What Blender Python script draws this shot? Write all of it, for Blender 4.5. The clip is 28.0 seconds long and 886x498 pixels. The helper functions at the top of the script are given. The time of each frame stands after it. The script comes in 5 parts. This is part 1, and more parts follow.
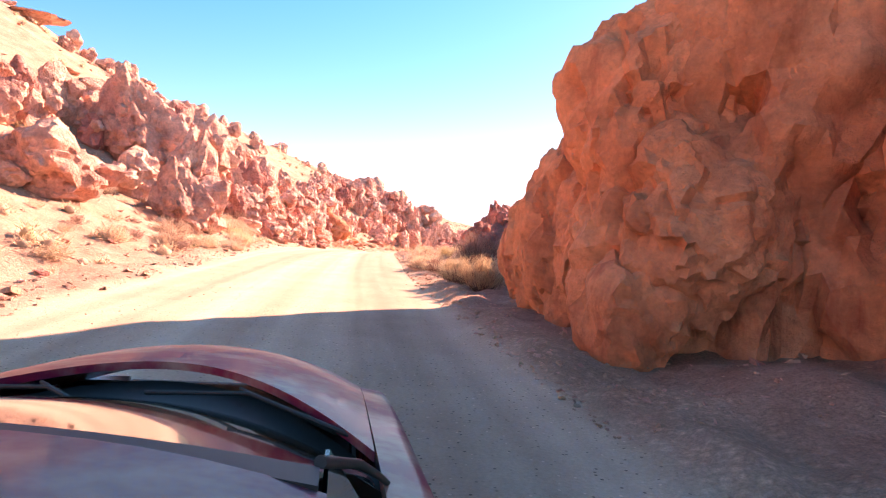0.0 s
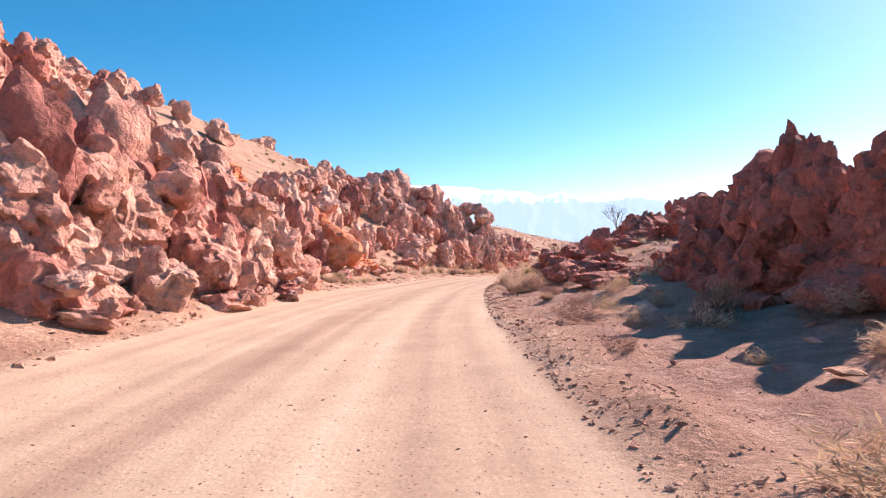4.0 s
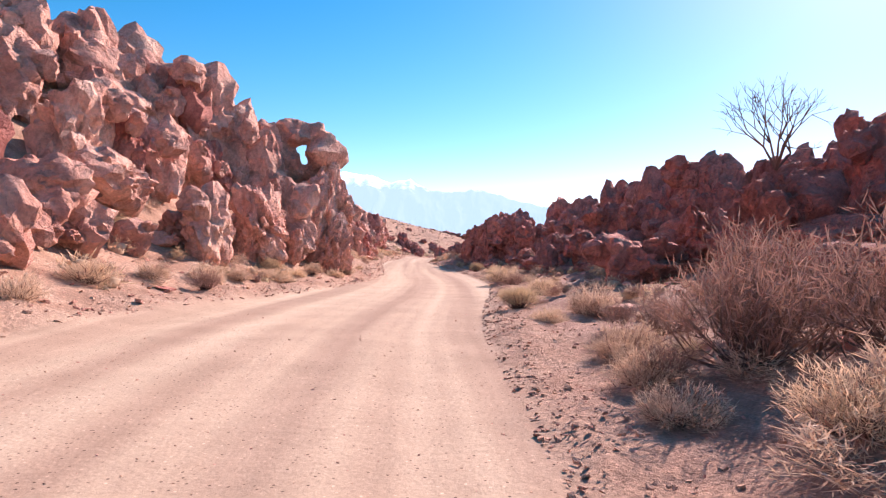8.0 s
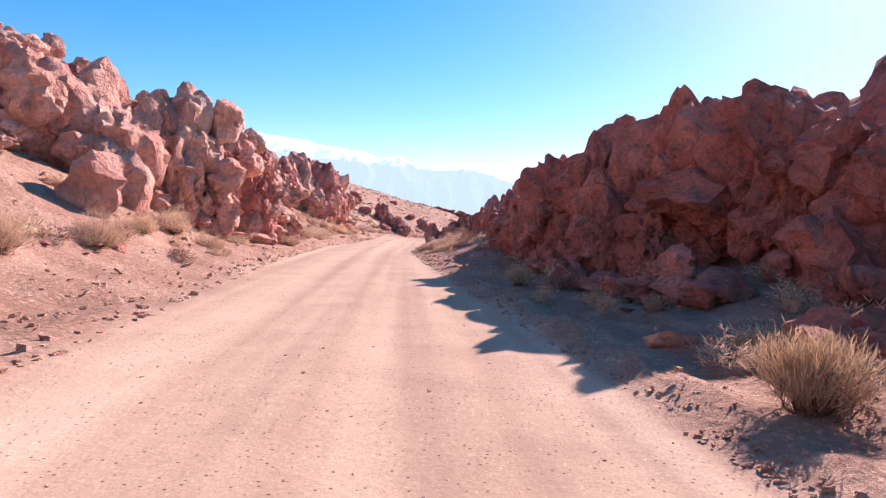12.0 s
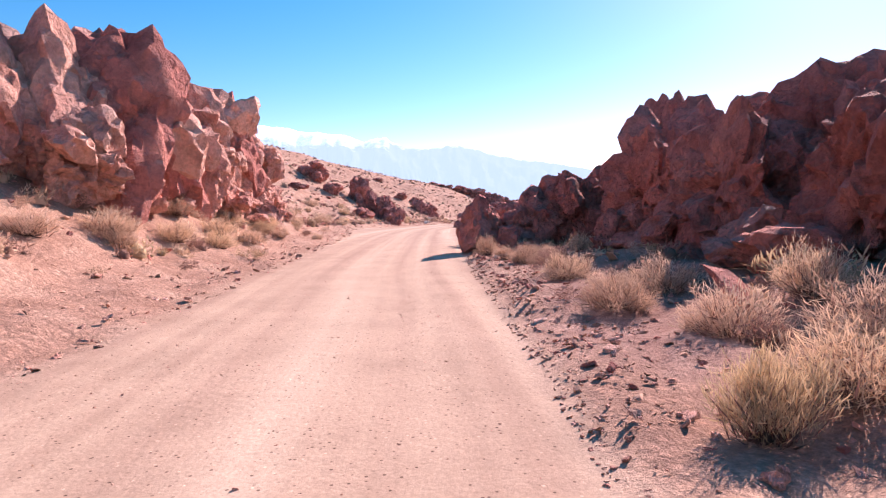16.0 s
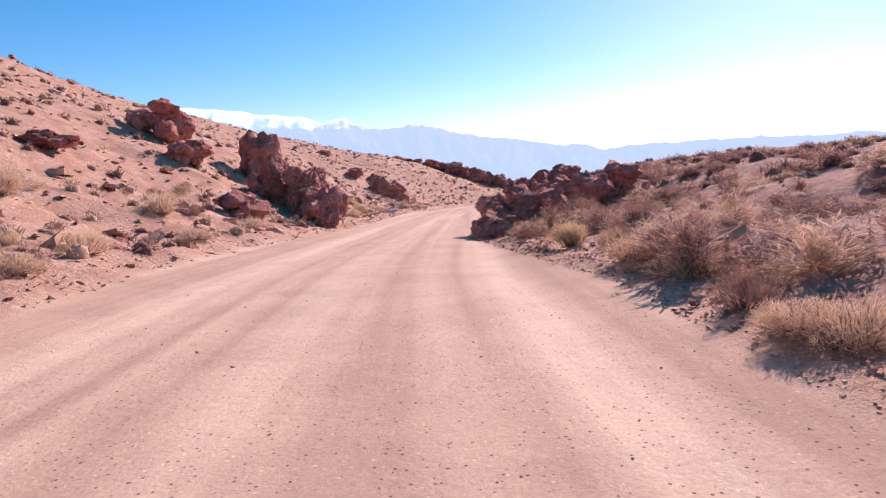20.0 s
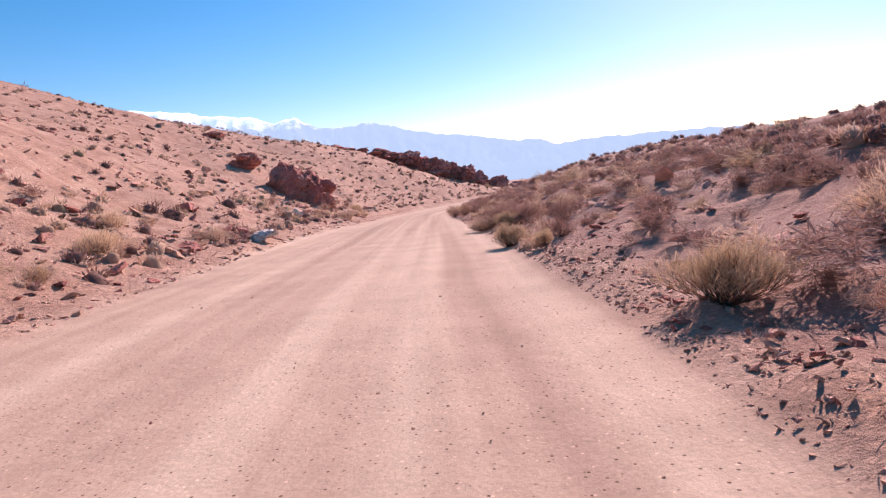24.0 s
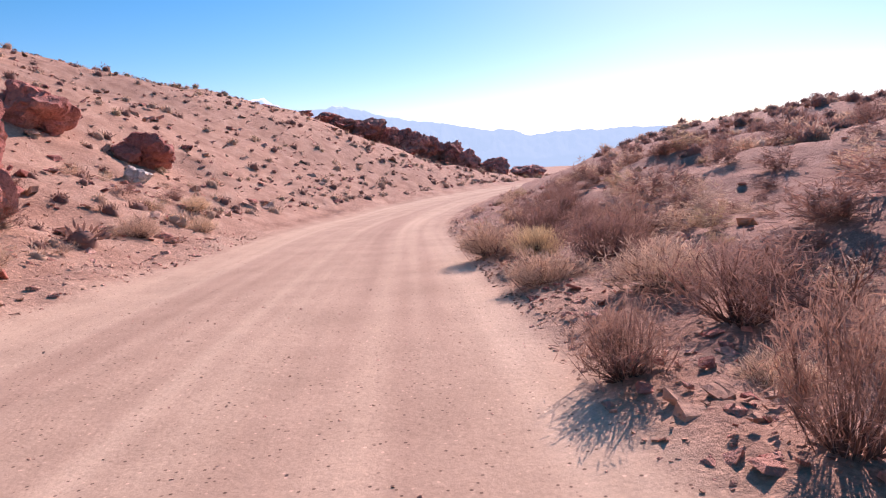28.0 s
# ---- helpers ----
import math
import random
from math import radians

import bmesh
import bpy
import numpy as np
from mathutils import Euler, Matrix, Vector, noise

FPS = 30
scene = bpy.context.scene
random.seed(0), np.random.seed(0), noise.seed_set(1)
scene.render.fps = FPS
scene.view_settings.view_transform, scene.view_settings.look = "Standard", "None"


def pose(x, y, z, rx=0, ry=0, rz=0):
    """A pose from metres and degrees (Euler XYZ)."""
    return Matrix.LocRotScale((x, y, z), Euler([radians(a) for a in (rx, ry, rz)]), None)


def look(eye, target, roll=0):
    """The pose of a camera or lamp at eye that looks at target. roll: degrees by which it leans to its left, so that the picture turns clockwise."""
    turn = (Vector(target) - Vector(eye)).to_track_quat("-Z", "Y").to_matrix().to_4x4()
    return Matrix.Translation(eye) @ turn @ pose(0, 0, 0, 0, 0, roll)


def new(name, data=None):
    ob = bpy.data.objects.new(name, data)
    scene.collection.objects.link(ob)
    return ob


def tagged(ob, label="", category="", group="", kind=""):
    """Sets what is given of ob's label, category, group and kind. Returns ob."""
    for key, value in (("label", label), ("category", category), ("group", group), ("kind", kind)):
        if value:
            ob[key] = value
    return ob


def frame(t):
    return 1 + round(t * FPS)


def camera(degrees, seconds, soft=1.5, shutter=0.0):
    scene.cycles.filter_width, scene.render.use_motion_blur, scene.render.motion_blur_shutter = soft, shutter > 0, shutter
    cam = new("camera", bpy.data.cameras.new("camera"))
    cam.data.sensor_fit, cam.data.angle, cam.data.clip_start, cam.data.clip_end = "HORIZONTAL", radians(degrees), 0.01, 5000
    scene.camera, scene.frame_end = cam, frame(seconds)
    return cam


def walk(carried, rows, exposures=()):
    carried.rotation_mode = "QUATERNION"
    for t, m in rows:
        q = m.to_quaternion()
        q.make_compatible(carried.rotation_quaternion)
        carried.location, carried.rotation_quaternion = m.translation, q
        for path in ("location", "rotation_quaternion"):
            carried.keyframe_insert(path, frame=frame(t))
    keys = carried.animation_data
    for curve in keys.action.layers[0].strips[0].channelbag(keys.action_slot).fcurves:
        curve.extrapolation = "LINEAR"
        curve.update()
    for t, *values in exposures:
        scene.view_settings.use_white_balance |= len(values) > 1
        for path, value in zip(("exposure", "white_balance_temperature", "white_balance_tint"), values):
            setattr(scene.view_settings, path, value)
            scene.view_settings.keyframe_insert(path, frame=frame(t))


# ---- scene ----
cam = camera(69.87, 28.0, soft=1.2, shutter=0.0)
# seconds, x, y, z, yaw, pitch, roll
PATH = [
    (0.0, -0.000, -0.000, 1.700, 0.02, 1.03, -2.64),
    (0.5, -0.427, 4.901, 2.002, 4.14, 1.31, 0.85),
    (1.0, -1.190, 9.551, 2.285, 5.86, 0.95, 0.06),
    (1.5, -1.705, 13.728, 2.471, 6.00, 0.97, 0.35),
    (2.0, -2.317, 17.970, 2.628, 5.18, 1.00, 0.14),
    (2.5, -2.850, 22.190, 2.823, 5.14, 1.14, 0.46),
    (3.0, -3.312, 26.349, 3.044, 4.15, 1.59, 2.80),
    (3.5, -3.777, 30.453, 3.263, 3.72, 1.61, 2.72),
    (4.0, -4.221, 34.887, 3.452, 2.42, 1.62, 2.36),
    (4.5, -4.585, 39.668, 3.602, 0.99, 1.58, 2.08),
    (5.0, -4.855, 44.800, 3.718, -0.37, 1.46, 1.73),
    (5.5, -5.019, 50.287, 3.802, -1.73, 1.21, 0.98),
    (6.0, -5.005, 56.133, 3.856, -3.77, 0.80, -0.03),
    (6.5, -4.795, 62.244, 3.887, -5.12, 1.51, 1.50),
    (7.0, -4.420, 68.394, 3.901, -8.04, 0.32, 0.30),
    (7.5, -3.758, 74.665, 3.909, -10.47, 1.02, -1.71),
    (8.0, -2.809, 81.091, 3.930, -11.72, 0.04, -0.97),
    (8.5, -1.812, 87.679, 3.955, -8.02, -0.68, 0.78),
    (9.0, -0.785, 94.053, 3.943, -13.60, -0.17, 1.62),
    (9.5, 0.632, 100.047, 3.877, -14.51, -1.17, -0.16),
    (10.0, 2.085, 105.658, 3.781, -15.42, -0.93, -1.63),
    (10.5, 3.290, 111.111, 3.710, -14.22, -0.66, -0.86),
    (11.0, 4.337, 116.370, 3.682, -13.33, -1.47, -1.96),
    (11.5, 5.115, 121.289, 3.673, -13.10, -1.42, -1.87),
    (12.0, 5.700, 125.969, 3.677, -12.72, -1.80, -2.63),
    (12.5, 6.169, 130.449, 3.712, -11.91, -2.12, -2.00),
    (13.0, 6.939, 135.215, 3.743, -11.96, -2.23, 0.36),
    (13.5, 7.738, 140.308, 3.771, -11.89, -2.27, 1.94),
    (14.0, 8.584, 145.731, 3.796, -11.85, -2.37, 2.80),
    (14.5, 9.488, 151.488, 3.820, -11.99, -2.65, 3.10),
    (15.0, 10.445, 157.586, 3.841, -13.10, -3.23, 1.75),
    (15.5, 11.515, 163.853, 3.857, -13.89, -3.45, 1.46),
    (16.0, 12.659, 170.121, 3.862, -13.69, -3.70, 1.56),
    (16.5, 13.821, 176.225, 3.833, -14.03, -5.16, 1.69),
    (17.0, 14.850, 181.934, 3.786, -16.16, -4.95, -2.13),
    (17.5, 15.753, 187.668, 3.781, -15.97, -6.67, -1.29),
    (18.0, 16.944, 193.193, 3.791, -16.54, -7.53, -2.67),
    (18.5, 18.160, 198.516, 3.795, -17.04, -7.21, -1.23),
    (19.0, 19.406, 203.679, 3.800, -16.72, -6.86, 1.11),
    (19.5, 20.594, 208.724, 3.799, -15.22, -7.21, 2.89),
    (20.0, 21.814, 213.493, 3.776, -16.97, -5.67, 3.67),
    (20.5, 22.965, 218.035, 3.727, -18.60, -6.06, 2.47),
    (21.0, 24.191, 222.614, 3.656, -19.91, -6.11, 2.73),
    (21.5, 25.451, 227.319, 3.577, -20.44, -6.68, 1.63),
    (22.0, 27.044, 232.089, 3.495, -21.22, -7.19, 1.60),
    (22.5, 28.749, 236.996, 3.409, -21.81, -7.52, 2.14),
    (23.0, 30.571, 242.045, 3.315, -22.28, -7.54, 3.36),
    (23.5, 32.493, 247.248, 3.212, -22.43, -7.12, 5.13),
    (24.0, 34.420, 252.643, 3.097, -20.93, -6.15, 5.22),
    (24.5, 36.264, 258.128, 2.971, -20.76, -6.25, 3.42),
    (25.0, 38.051, 263.537, 2.834, -21.31, -5.40, 2.36),
    (25.5, 40.055, 268.752, 2.713, -21.43, -5.09, 3.06),
    (26.0, 41.945, 273.875, 2.550, -21.89, -5.77, 2.47),
    (26.5, 43.751, 278.889, 2.379, -21.82, -5.54, 3.91),
    (27.0, 45.531, 283.852, 2.215, -21.48, -5.87, 2.72),
    (27.5, 47.283, 288.730, 2.081, -21.89, -6.01, 2.68),
    (28.0, 49.120, 293.428, 2.024, -23.61, -7.38, 3.19),
]
# seconds, stops, kelvin, tint
EXPOSURE = [(0.0, 1.7, 11000, 60), (0.5, 1.7, 10500, 56), (1.0, 1.54, 8500, 42), (1.5, 1.24, 8000, 35), (2.0, 0.96, 7900, 34), (3.0, 0.72, 7900, 34), (6.0, 0.6, 7400, 36), (10.0, 0.54, 7300, 37),
            (13.0, 0.57, 7300, 46), (17.0, 0.52, 7350, 47), (20.0, 0.26, 7350, 47), (28.0, 0.17, 7350, 47)]
walk(cam, [(t, pose(x, y, z, 90 + p, r, w)) for t, x, y, z, w, p, r in PATH], [(t, e + (0.12 if t < 5 else 0.22), k, tint) for t, e, k, tint in EXPOSURE])

# ---- light: a low winter sun ahead and to the right, clear sky ----
SUN_AZ, SUN_EL = radians(47), radians(30)   # azimuth clockwise from +y
world = bpy.data.worlds.new("sky")
scene.world = world
world.use_nodes = True
wn = world.node_tree.nodes
sky = wn.new("ShaderNodeTexSky")
sky.sky_type, sky.sun_disc = "NISHITA", False
sky.sun_elevation, sky.sun_rotation = SUN_EL, SUN_AZ
sky.altitude, sky.air_density, sky.dust_density, sky.ozone_density = 1200, 1.0, 0.45, 2.0
hue = wn.new("ShaderNodeHueSaturation")
hue.inputs["Hue"].default_value, hue.inputs["Saturation"].default_value = 0.486, 1.52
world.node_tree.links.new(sky.outputs[0], hue.inputs["Color"])
world.node_tree.links.new(hue.outputs[0], wn["Background"].inputs[0])
wn["Background"].inputs[1].default_value = 0.118
sun = new("sun", bpy.data.lights.new("sun", "SUN"))
sun.data.energy, sun.data.angle, sun.data.color = 5.0, radians(0.55), (1.0, 0.94, 0.86)
sun_way = Vector((math.sin(SUN_AZ) * math.cos(SUN_EL), math.cos(SUN_AZ) * math.cos(SUN_EL), math.sin(SUN_EL)))
sun.matrix_world = look(sun_way * 100, (0, 0, 0))


# ---- small numeric helpers ----
def hash3(i, j, k, seed):
    n = (i * 374761393 + j * 668265263 + k * 2147483647 + seed * 144665) & 0xFFFFFFFF
    n = ((n ^ (n >> 13)) * 1274126177) & 0xFFFFFFFF
    n = ((n ^ (n >> 16)) * 2246822519) & 0xFFFFFFFF
    return ((n ^ (n >> 15)) & 0xFFFF) / 32767.5 - 1.0


def vnoise(p, seed=0):
    """Value noise in -1..1 at points p (n x 3)."""
    p = np.asarray(p, float)
    b = np.floor(p).astype(np.int64)
    f = p - b
    f = f * f * f * (f * (f * 6 - 15) + 10)
    out = 0
    for dx in (0, 1):
        for dy in (0, 1):
            for dz in (0, 1):
                w = (f[:, 0] if dx else 1 - f[:, 0]) * (f[:, 1] if dy else 1 - f[:, 1]) * (f[:, 2] if dz else 1 - f[:, 2])
                out = out + w * hash3(b[:, 0] + dx, b[:, 1] + dy, b[:, 2] + dz, seed)
    return out


def fbm(p, octaves=4, seed=0, gain=0.5):
    p = np.asarray(p, float)
    out, a, q = 0, 1.0, 1.0
    for o in range(octaves):
        out = out + a * vnoise(p * q + 17.3 * o, seed + o)
        a, q = a * gain, q * 2.03
    return out


def smooth(x, a, b):
    t = np.clip((x - a) / (b - a), 0, 1)
    return t * t * (3 - 2 * t)


# ---- materials ----
def material(name):
    m = bpy.data.materials.new(name)
    m.use_nodes = True
    nt = m.node_tree
    return m, nt, nt.nodes["Principled BSDF"]


def node(nt, kind, **inputs):
    n = nt.nodes.new(kind)
    for key, value in inputs.items():
        n.inputs[key.replace("_", " ")].default_value = value
    return n


def ramp(nt, src, stops):
    r = nt.nodes.new("ShaderNodeValToRGB")
    e = r.color_ramp.elements
    while len(e) < len(stops):
        e.new(0.5)
    for el, (pos, col) in zip(e, stops):
        el.position, el.color = pos, (*col, 1) if len(col) == 3 else col
    nt.links.new(src, r.inputs[0])
    return r.outputs[0]


def mix(nt, fac, a, b, mode="MIX"):
    m = nt.nodes.new("ShaderNodeMix")
    m.data_type, m.blend_type = "RGBA", mode
    for sock, v in ((m.inputs[0], fac), (m.inputs[6], a), (m.inputs[7], b)):
        if isinstance(v, (int, float)):
            sock.default_value = v
        elif isinstance(v, tuple):
            sock.default_value = (*v, 1)
        else:
            nt.links.new(v, sock)
    return m.outputs[2]


def noise_tex(nt, vec, scale, detail=4, rough=0.55, kind="ShaderNodeTexNoise"):
    n = nt.nodes.new(kind)
    n.inputs["Scale"].default_value = scale
    if kind == "ShaderNodeTexNoise":
        n.inputs["Detail"].default_value, n.inputs["Roughness"].default_value = detail, rough
    if vec is not None:
        nt.links.new(vec, n.inputs["Vector"])
    return n.outputs[0]


def stretched(nt, vec, sx, sy, sz):
    m = nt.nodes.new("ShaderNodeMapping")
    m.inputs["Scale"].default_value = (sx, sy, sz)
    nt.links.new(vec, m.inputs["Vector"])
    return m.outputs[0]


def bump(nt, bsdf, height, strength, distance, after=None):
    b = nt.nodes.new("ShaderNodeBump")
    b.inputs["Strength"].default_value, b.inputs["Distance"].default_value = strength, distance
    nt.links.new(height, b.inputs["Height"])
    if after is not None:
        nt.links.new(after, b.inputs["Normal"])
    nt.links.new(b.outputs[0], bsdf.inputs["Normal"])
    return b.outputs[0]


def world_pos(nt):
    return nt.nodes.new("ShaderNodeNewGeometry").outputs["Position"]


def rock_material(name, stops, stain, rough=0.9, grain=1.0, joints=0.85):
    m, nt, b = material(name)
    p = world_pos(nt)
    big = noise_tex(nt, p, 0.35, 5, 0.6)
    col = ramp(nt, big, stops)
    streak = noise_tex(nt, stretched(nt, p, 1.6, 1.6, 0.35), 1.0, 5, 0.65)
    col = mix(nt, ramp(nt, streak, [(0.56, (0, 0, 0)), (0.70, (0.75, 0.75, 0.75))]), col, stain)
    varnish = noise_tex(nt, p, 1.3, 4, 0.6)
    col = mix(nt, 0.55, col, ramp(nt, varnish, [(0.36, (0.62, 0.56, 0.56)), (0.5, (1.0, 1.0, 1.0)), (0.66, (1.22, 1.2, 1.17))]), "MULTIPLY")
    fine = noise_tex(nt, p, 7.0, 6, 0.65)
    col = mix(nt, 0.32, col, ramp(nt, fine, [(0.32, (0.45, 0.42, 0.42)), (0.66, (1.4, 1.36, 1.3))]), "MULTIPLY")
    info = nt.nodes.new("ShaderNodeObjectInfo")
    col = mix(nt, 0.5, col, ramp(nt, info.outputs["Random"], [(0.0, (0.72, 0.7, 0.7)), (1.0, (1.25, 1.2, 1.15))]), "MULTIPLY")
    nt.links.new(col, b.inputs["Base Color"])
    b.inputs["Roughness"].default_value = rough
    b.inputs["Specular IOR Level"].default_value = 0.25
    n1 = bump(nt, b, noise_tex(nt, p, 2.2, 8, 0.62), 1.0, 0.45 * grain)
    crack = nt.nodes.new("ShaderNodeTexVoronoi")
    crack.feature = "DISTANCE_TO_EDGE"
    crack.inputs["Scale"].default_value = 1.1
    warp = nt.nodes.new("ShaderNodeVectorMath")
    wcol = nt.nodes.new("ShaderNodeTexNoise")
    wcol.inputs["Scale"].default_value = 1.5
    nt.links.new(p, wcol.inputs["Vector"])
    nt.links.new(p, warp.inputs[0])
    nt.links.new(wcol.outputs["Color"], warp.inputs[1])
    nt.links.new(warp.outputs[0], crack.inputs["Vector"])
    cr = ramp(nt, crack.outputs["Distance"], [(0.0, (0, 0, 0)), (0.06, (1, 1, 1))])
    n2 = bump(nt, b, cr, joints, 0.15 * grain, n1)
    bump(nt, b, noise_tex(nt, p, 15.0, 6, 0.7), 0.75, 0.035 * grain, n2)
    return m


# red and pale: one rock, the sunlit left side's brightness put into the pale tone
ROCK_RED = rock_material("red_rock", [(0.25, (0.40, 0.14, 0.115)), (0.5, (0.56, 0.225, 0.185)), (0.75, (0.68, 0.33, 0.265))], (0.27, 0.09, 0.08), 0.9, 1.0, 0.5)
ROCK_OCHRE = rock_material("ochre_rock", [(0.25, (0.60, 0.17, 0.085)), (0.5, (0.72, 0.27, 0.145)), (0.75, (0.79, 0.41, 0.25))], (0.48, 0.11, 0.06), 0.9, 0.4, 0.0)
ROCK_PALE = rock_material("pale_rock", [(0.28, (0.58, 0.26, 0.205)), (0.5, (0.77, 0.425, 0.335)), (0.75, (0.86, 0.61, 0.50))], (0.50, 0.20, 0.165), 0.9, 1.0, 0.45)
ROCK_WHITE = rock_material("white_rock", [(0.3, (0.74, 0.69, 0.63)), (0.6, (0.82, 0.79, 0.74)), (0.8, (0.87, 0.85, 0.81))], (0.66, 0.58, 0.5))


def ground_material():
    m, nt, b = material("desert_ground")
    uv = nt.nodes.new("ShaderNodeUVMap").outputs[0]
    p = world_pos(nt)
    at = nt.nodes.new("ShaderNodeAttribute")
    at.attribute_name = "road"
    lane = noise_tex(nt, stretched(nt, uv, 0.95, 0.014, 1), 1.0, 2, 0.5)
    lane_fine = noise_tex(nt, stretched(nt, uv, 3.4, 0.09, 1), 1.0, 4, 0.65)
    grit = noise_tex(nt, p, 30.0, 5, 0.75)
    patch = noise_tex(nt, p, 0.8, 5, 0.6)
    road = ramp(nt, lane, [(0.34, (0.42, 0.287, 0.208)), (0.5, (0.515, 0.374, 0.270)), (0.66, (0.62, 0.476, 0.348))])
    road = mix(nt, 0.2, road, ramp(nt, lane_fine, [(0.3, (0.7, 0.68, 0.66)), (0.7, (1.25, 1.25, 1.25))]), "MULTIPLY")
    road = mix(nt, 0.4, road, ramp(nt, grit, [(0.3, (0.6, 0.58, 0.57)), (0.66, (1.3, 1.3, 1.3))]), "MULTIPLY")
    road = mix(nt, 0.5, road, ramp(nt, patch, [(0.34, (0.84, 0.82, 0.81)), (0.62, (1.12, 1.12, 1.12))]), "MULTIPLY")
    peb = nt.nodes.new("ShaderNodeTexVoronoi")
    peb.inputs["Scale"].default_value = 16.0
    nt.links.new(p, peb.inputs["Vector"])
    spot = ramp(nt, peb.outputs["Distance"], [(0.15, (1, 1, 1)), (0.24, (0, 0, 0))])
    tone = ramp(nt, peb.outputs["Color"], [(0.30, (0.30, 0.26, 0.26)), (0.45, (1.0, 1.0, 1.0)), (0.7, (1.0, 1.0, 1.0)), (0.8, (1.5, 1.5, 1.5))])
    road = mix(nt, spot, road, mix(nt, 1.0, road, tone, "MULTIPLY"))
    soil = ramp(nt, patch, [(0.3, (0.42, 0.25, 0.18)), (0.5, (0.56, 0.36, 0.265)), (0.7, (0.66, 0.465, 0.35))])
    soil = mix(nt, 0.75, soil, ramp(nt, grit, [(0.32, (0.5, 0.47, 0.46)), (0.7, (1.35, 1.32, 1.3))]), "MULTIPLY")
    vor = nt.nodes.new("ShaderNodeTexVoronoi")
    vor.inputs["Scale"].default_value = 9.0
    nt.links.new(p, vor.inputs["Vector"])
    soil = mix(nt, 0.6, soil, ramp(nt, vor.outputs["Distance"], [(0.15, (1.25, 1.2, 1.15)), (0.5, (0.7, 0.66, 0.64))]), "MULTIPLY")
    hill = nt.nodes.new("ShaderNodeAttribute")
    hill.attribute_name = "gravel"
    dark = ramp(nt, noise_tex(nt, p, 1.7, 6, 0.7), [(0.32, (0.27, 0.145, 0.115)), (0.5, (0.40, 0.235, 0.185)), (0.68, (0.54, 0.36, 0.285))])
    dark = mix(nt, 0.8, dark, ramp(nt, grit, [(0.32, (0.5, 0.47, 0.46)), (0.7, (1.35, 1.32, 1.3))]), "MULTIPLY")
    soil = mix(nt, hill.outputs["Fac"], soil, dark)
    nt.links.new(mix(nt, at.outputs["Fac"], soil, road), b.inputs["Base Color"])
    b.inputs["Roughness"].default_value = 0.95
    b.inputs["Specular IOR Level"].default_value = 0.15
    clods = noise_tex(nt, p, 4.5, 7, 0.7)
    n0 = bump(nt, b, mix(nt, at.outputs["Fac"], clods, (0.5, 0.5, 0.5)), 0.9, 0.12)
    n1 = bump(nt, b, lane, 0.2, 0.05, n0)
    n2 = bump(nt, b, noise_tex(nt, p, 7.0, 6, 0.65), 0.35, 0.03, n1)
    bump(nt, b, grit, 0.35, 0.012, n2)
    return m


GROUND = ground_material()


def plant_material(name, tip, base, dark):
    m, nt, b = material(name)
    info = nt.nodes.new("ShaderNodeObjectInfo")
    geo = nt.nodes.new("ShaderNodeNewGeometry")
    at = nt.nodes.new("ShaderNodeAttribute")
    at.attribute_name = "tip"
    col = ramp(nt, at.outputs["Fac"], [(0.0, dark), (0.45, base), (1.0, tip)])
    col = mix(nt, 0.6, col, ramp(nt, geo.outputs["Random Per Island"], [(0.0, (0.65, 0.62, 0.6)), (1.0, (1.3, 1.28, 1.2))]), "MULTIPLY")
    col = mix(nt, 0.6, col, ramp(nt, info.outputs["Random"], [(0.0, (0.7, 0.64, 0.6)), (0.5, (1, 1, 1)), (1.0, (1.15, 1.2, 1.0))]), "MULTIPLY")
    nt.links.new(col, b.inputs["Base Color"])
    b.inputs["Roughness"].default_value = 0.85
    b.inputs["Specular IOR Level"].default_value = 0.2
    tr = nt.nodes.new("ShaderNodeBsdfTranslucent")
    nt.links.new(col, tr.inputs[0])
    mx = nt.nodes.new("ShaderNodeMixShader")
    mx.inputs[0].default_value = 0.3
    nt.links.new(b.outputs[0], mx.inputs[1])
    nt.links.new(tr.outputs[0], mx.inputs[2])
    nt.links.new(mx.outputs[0], nt.nodes["Material Output"].inputs[0])
    return m


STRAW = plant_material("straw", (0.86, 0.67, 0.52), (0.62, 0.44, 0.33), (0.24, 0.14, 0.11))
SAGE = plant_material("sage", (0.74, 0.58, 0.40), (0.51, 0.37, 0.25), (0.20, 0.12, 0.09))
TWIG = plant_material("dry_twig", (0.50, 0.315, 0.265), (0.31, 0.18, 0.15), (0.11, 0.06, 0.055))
CLOD = rock_material("clod", [(0.3, (0.46, 0.28, 0.20)), (0.55, (0.58, 0.37, 0.27)), (0.75, (0.68, 0.48, 0.37))], (0.40, 0.22, 0.16), 0.95, 0.3)


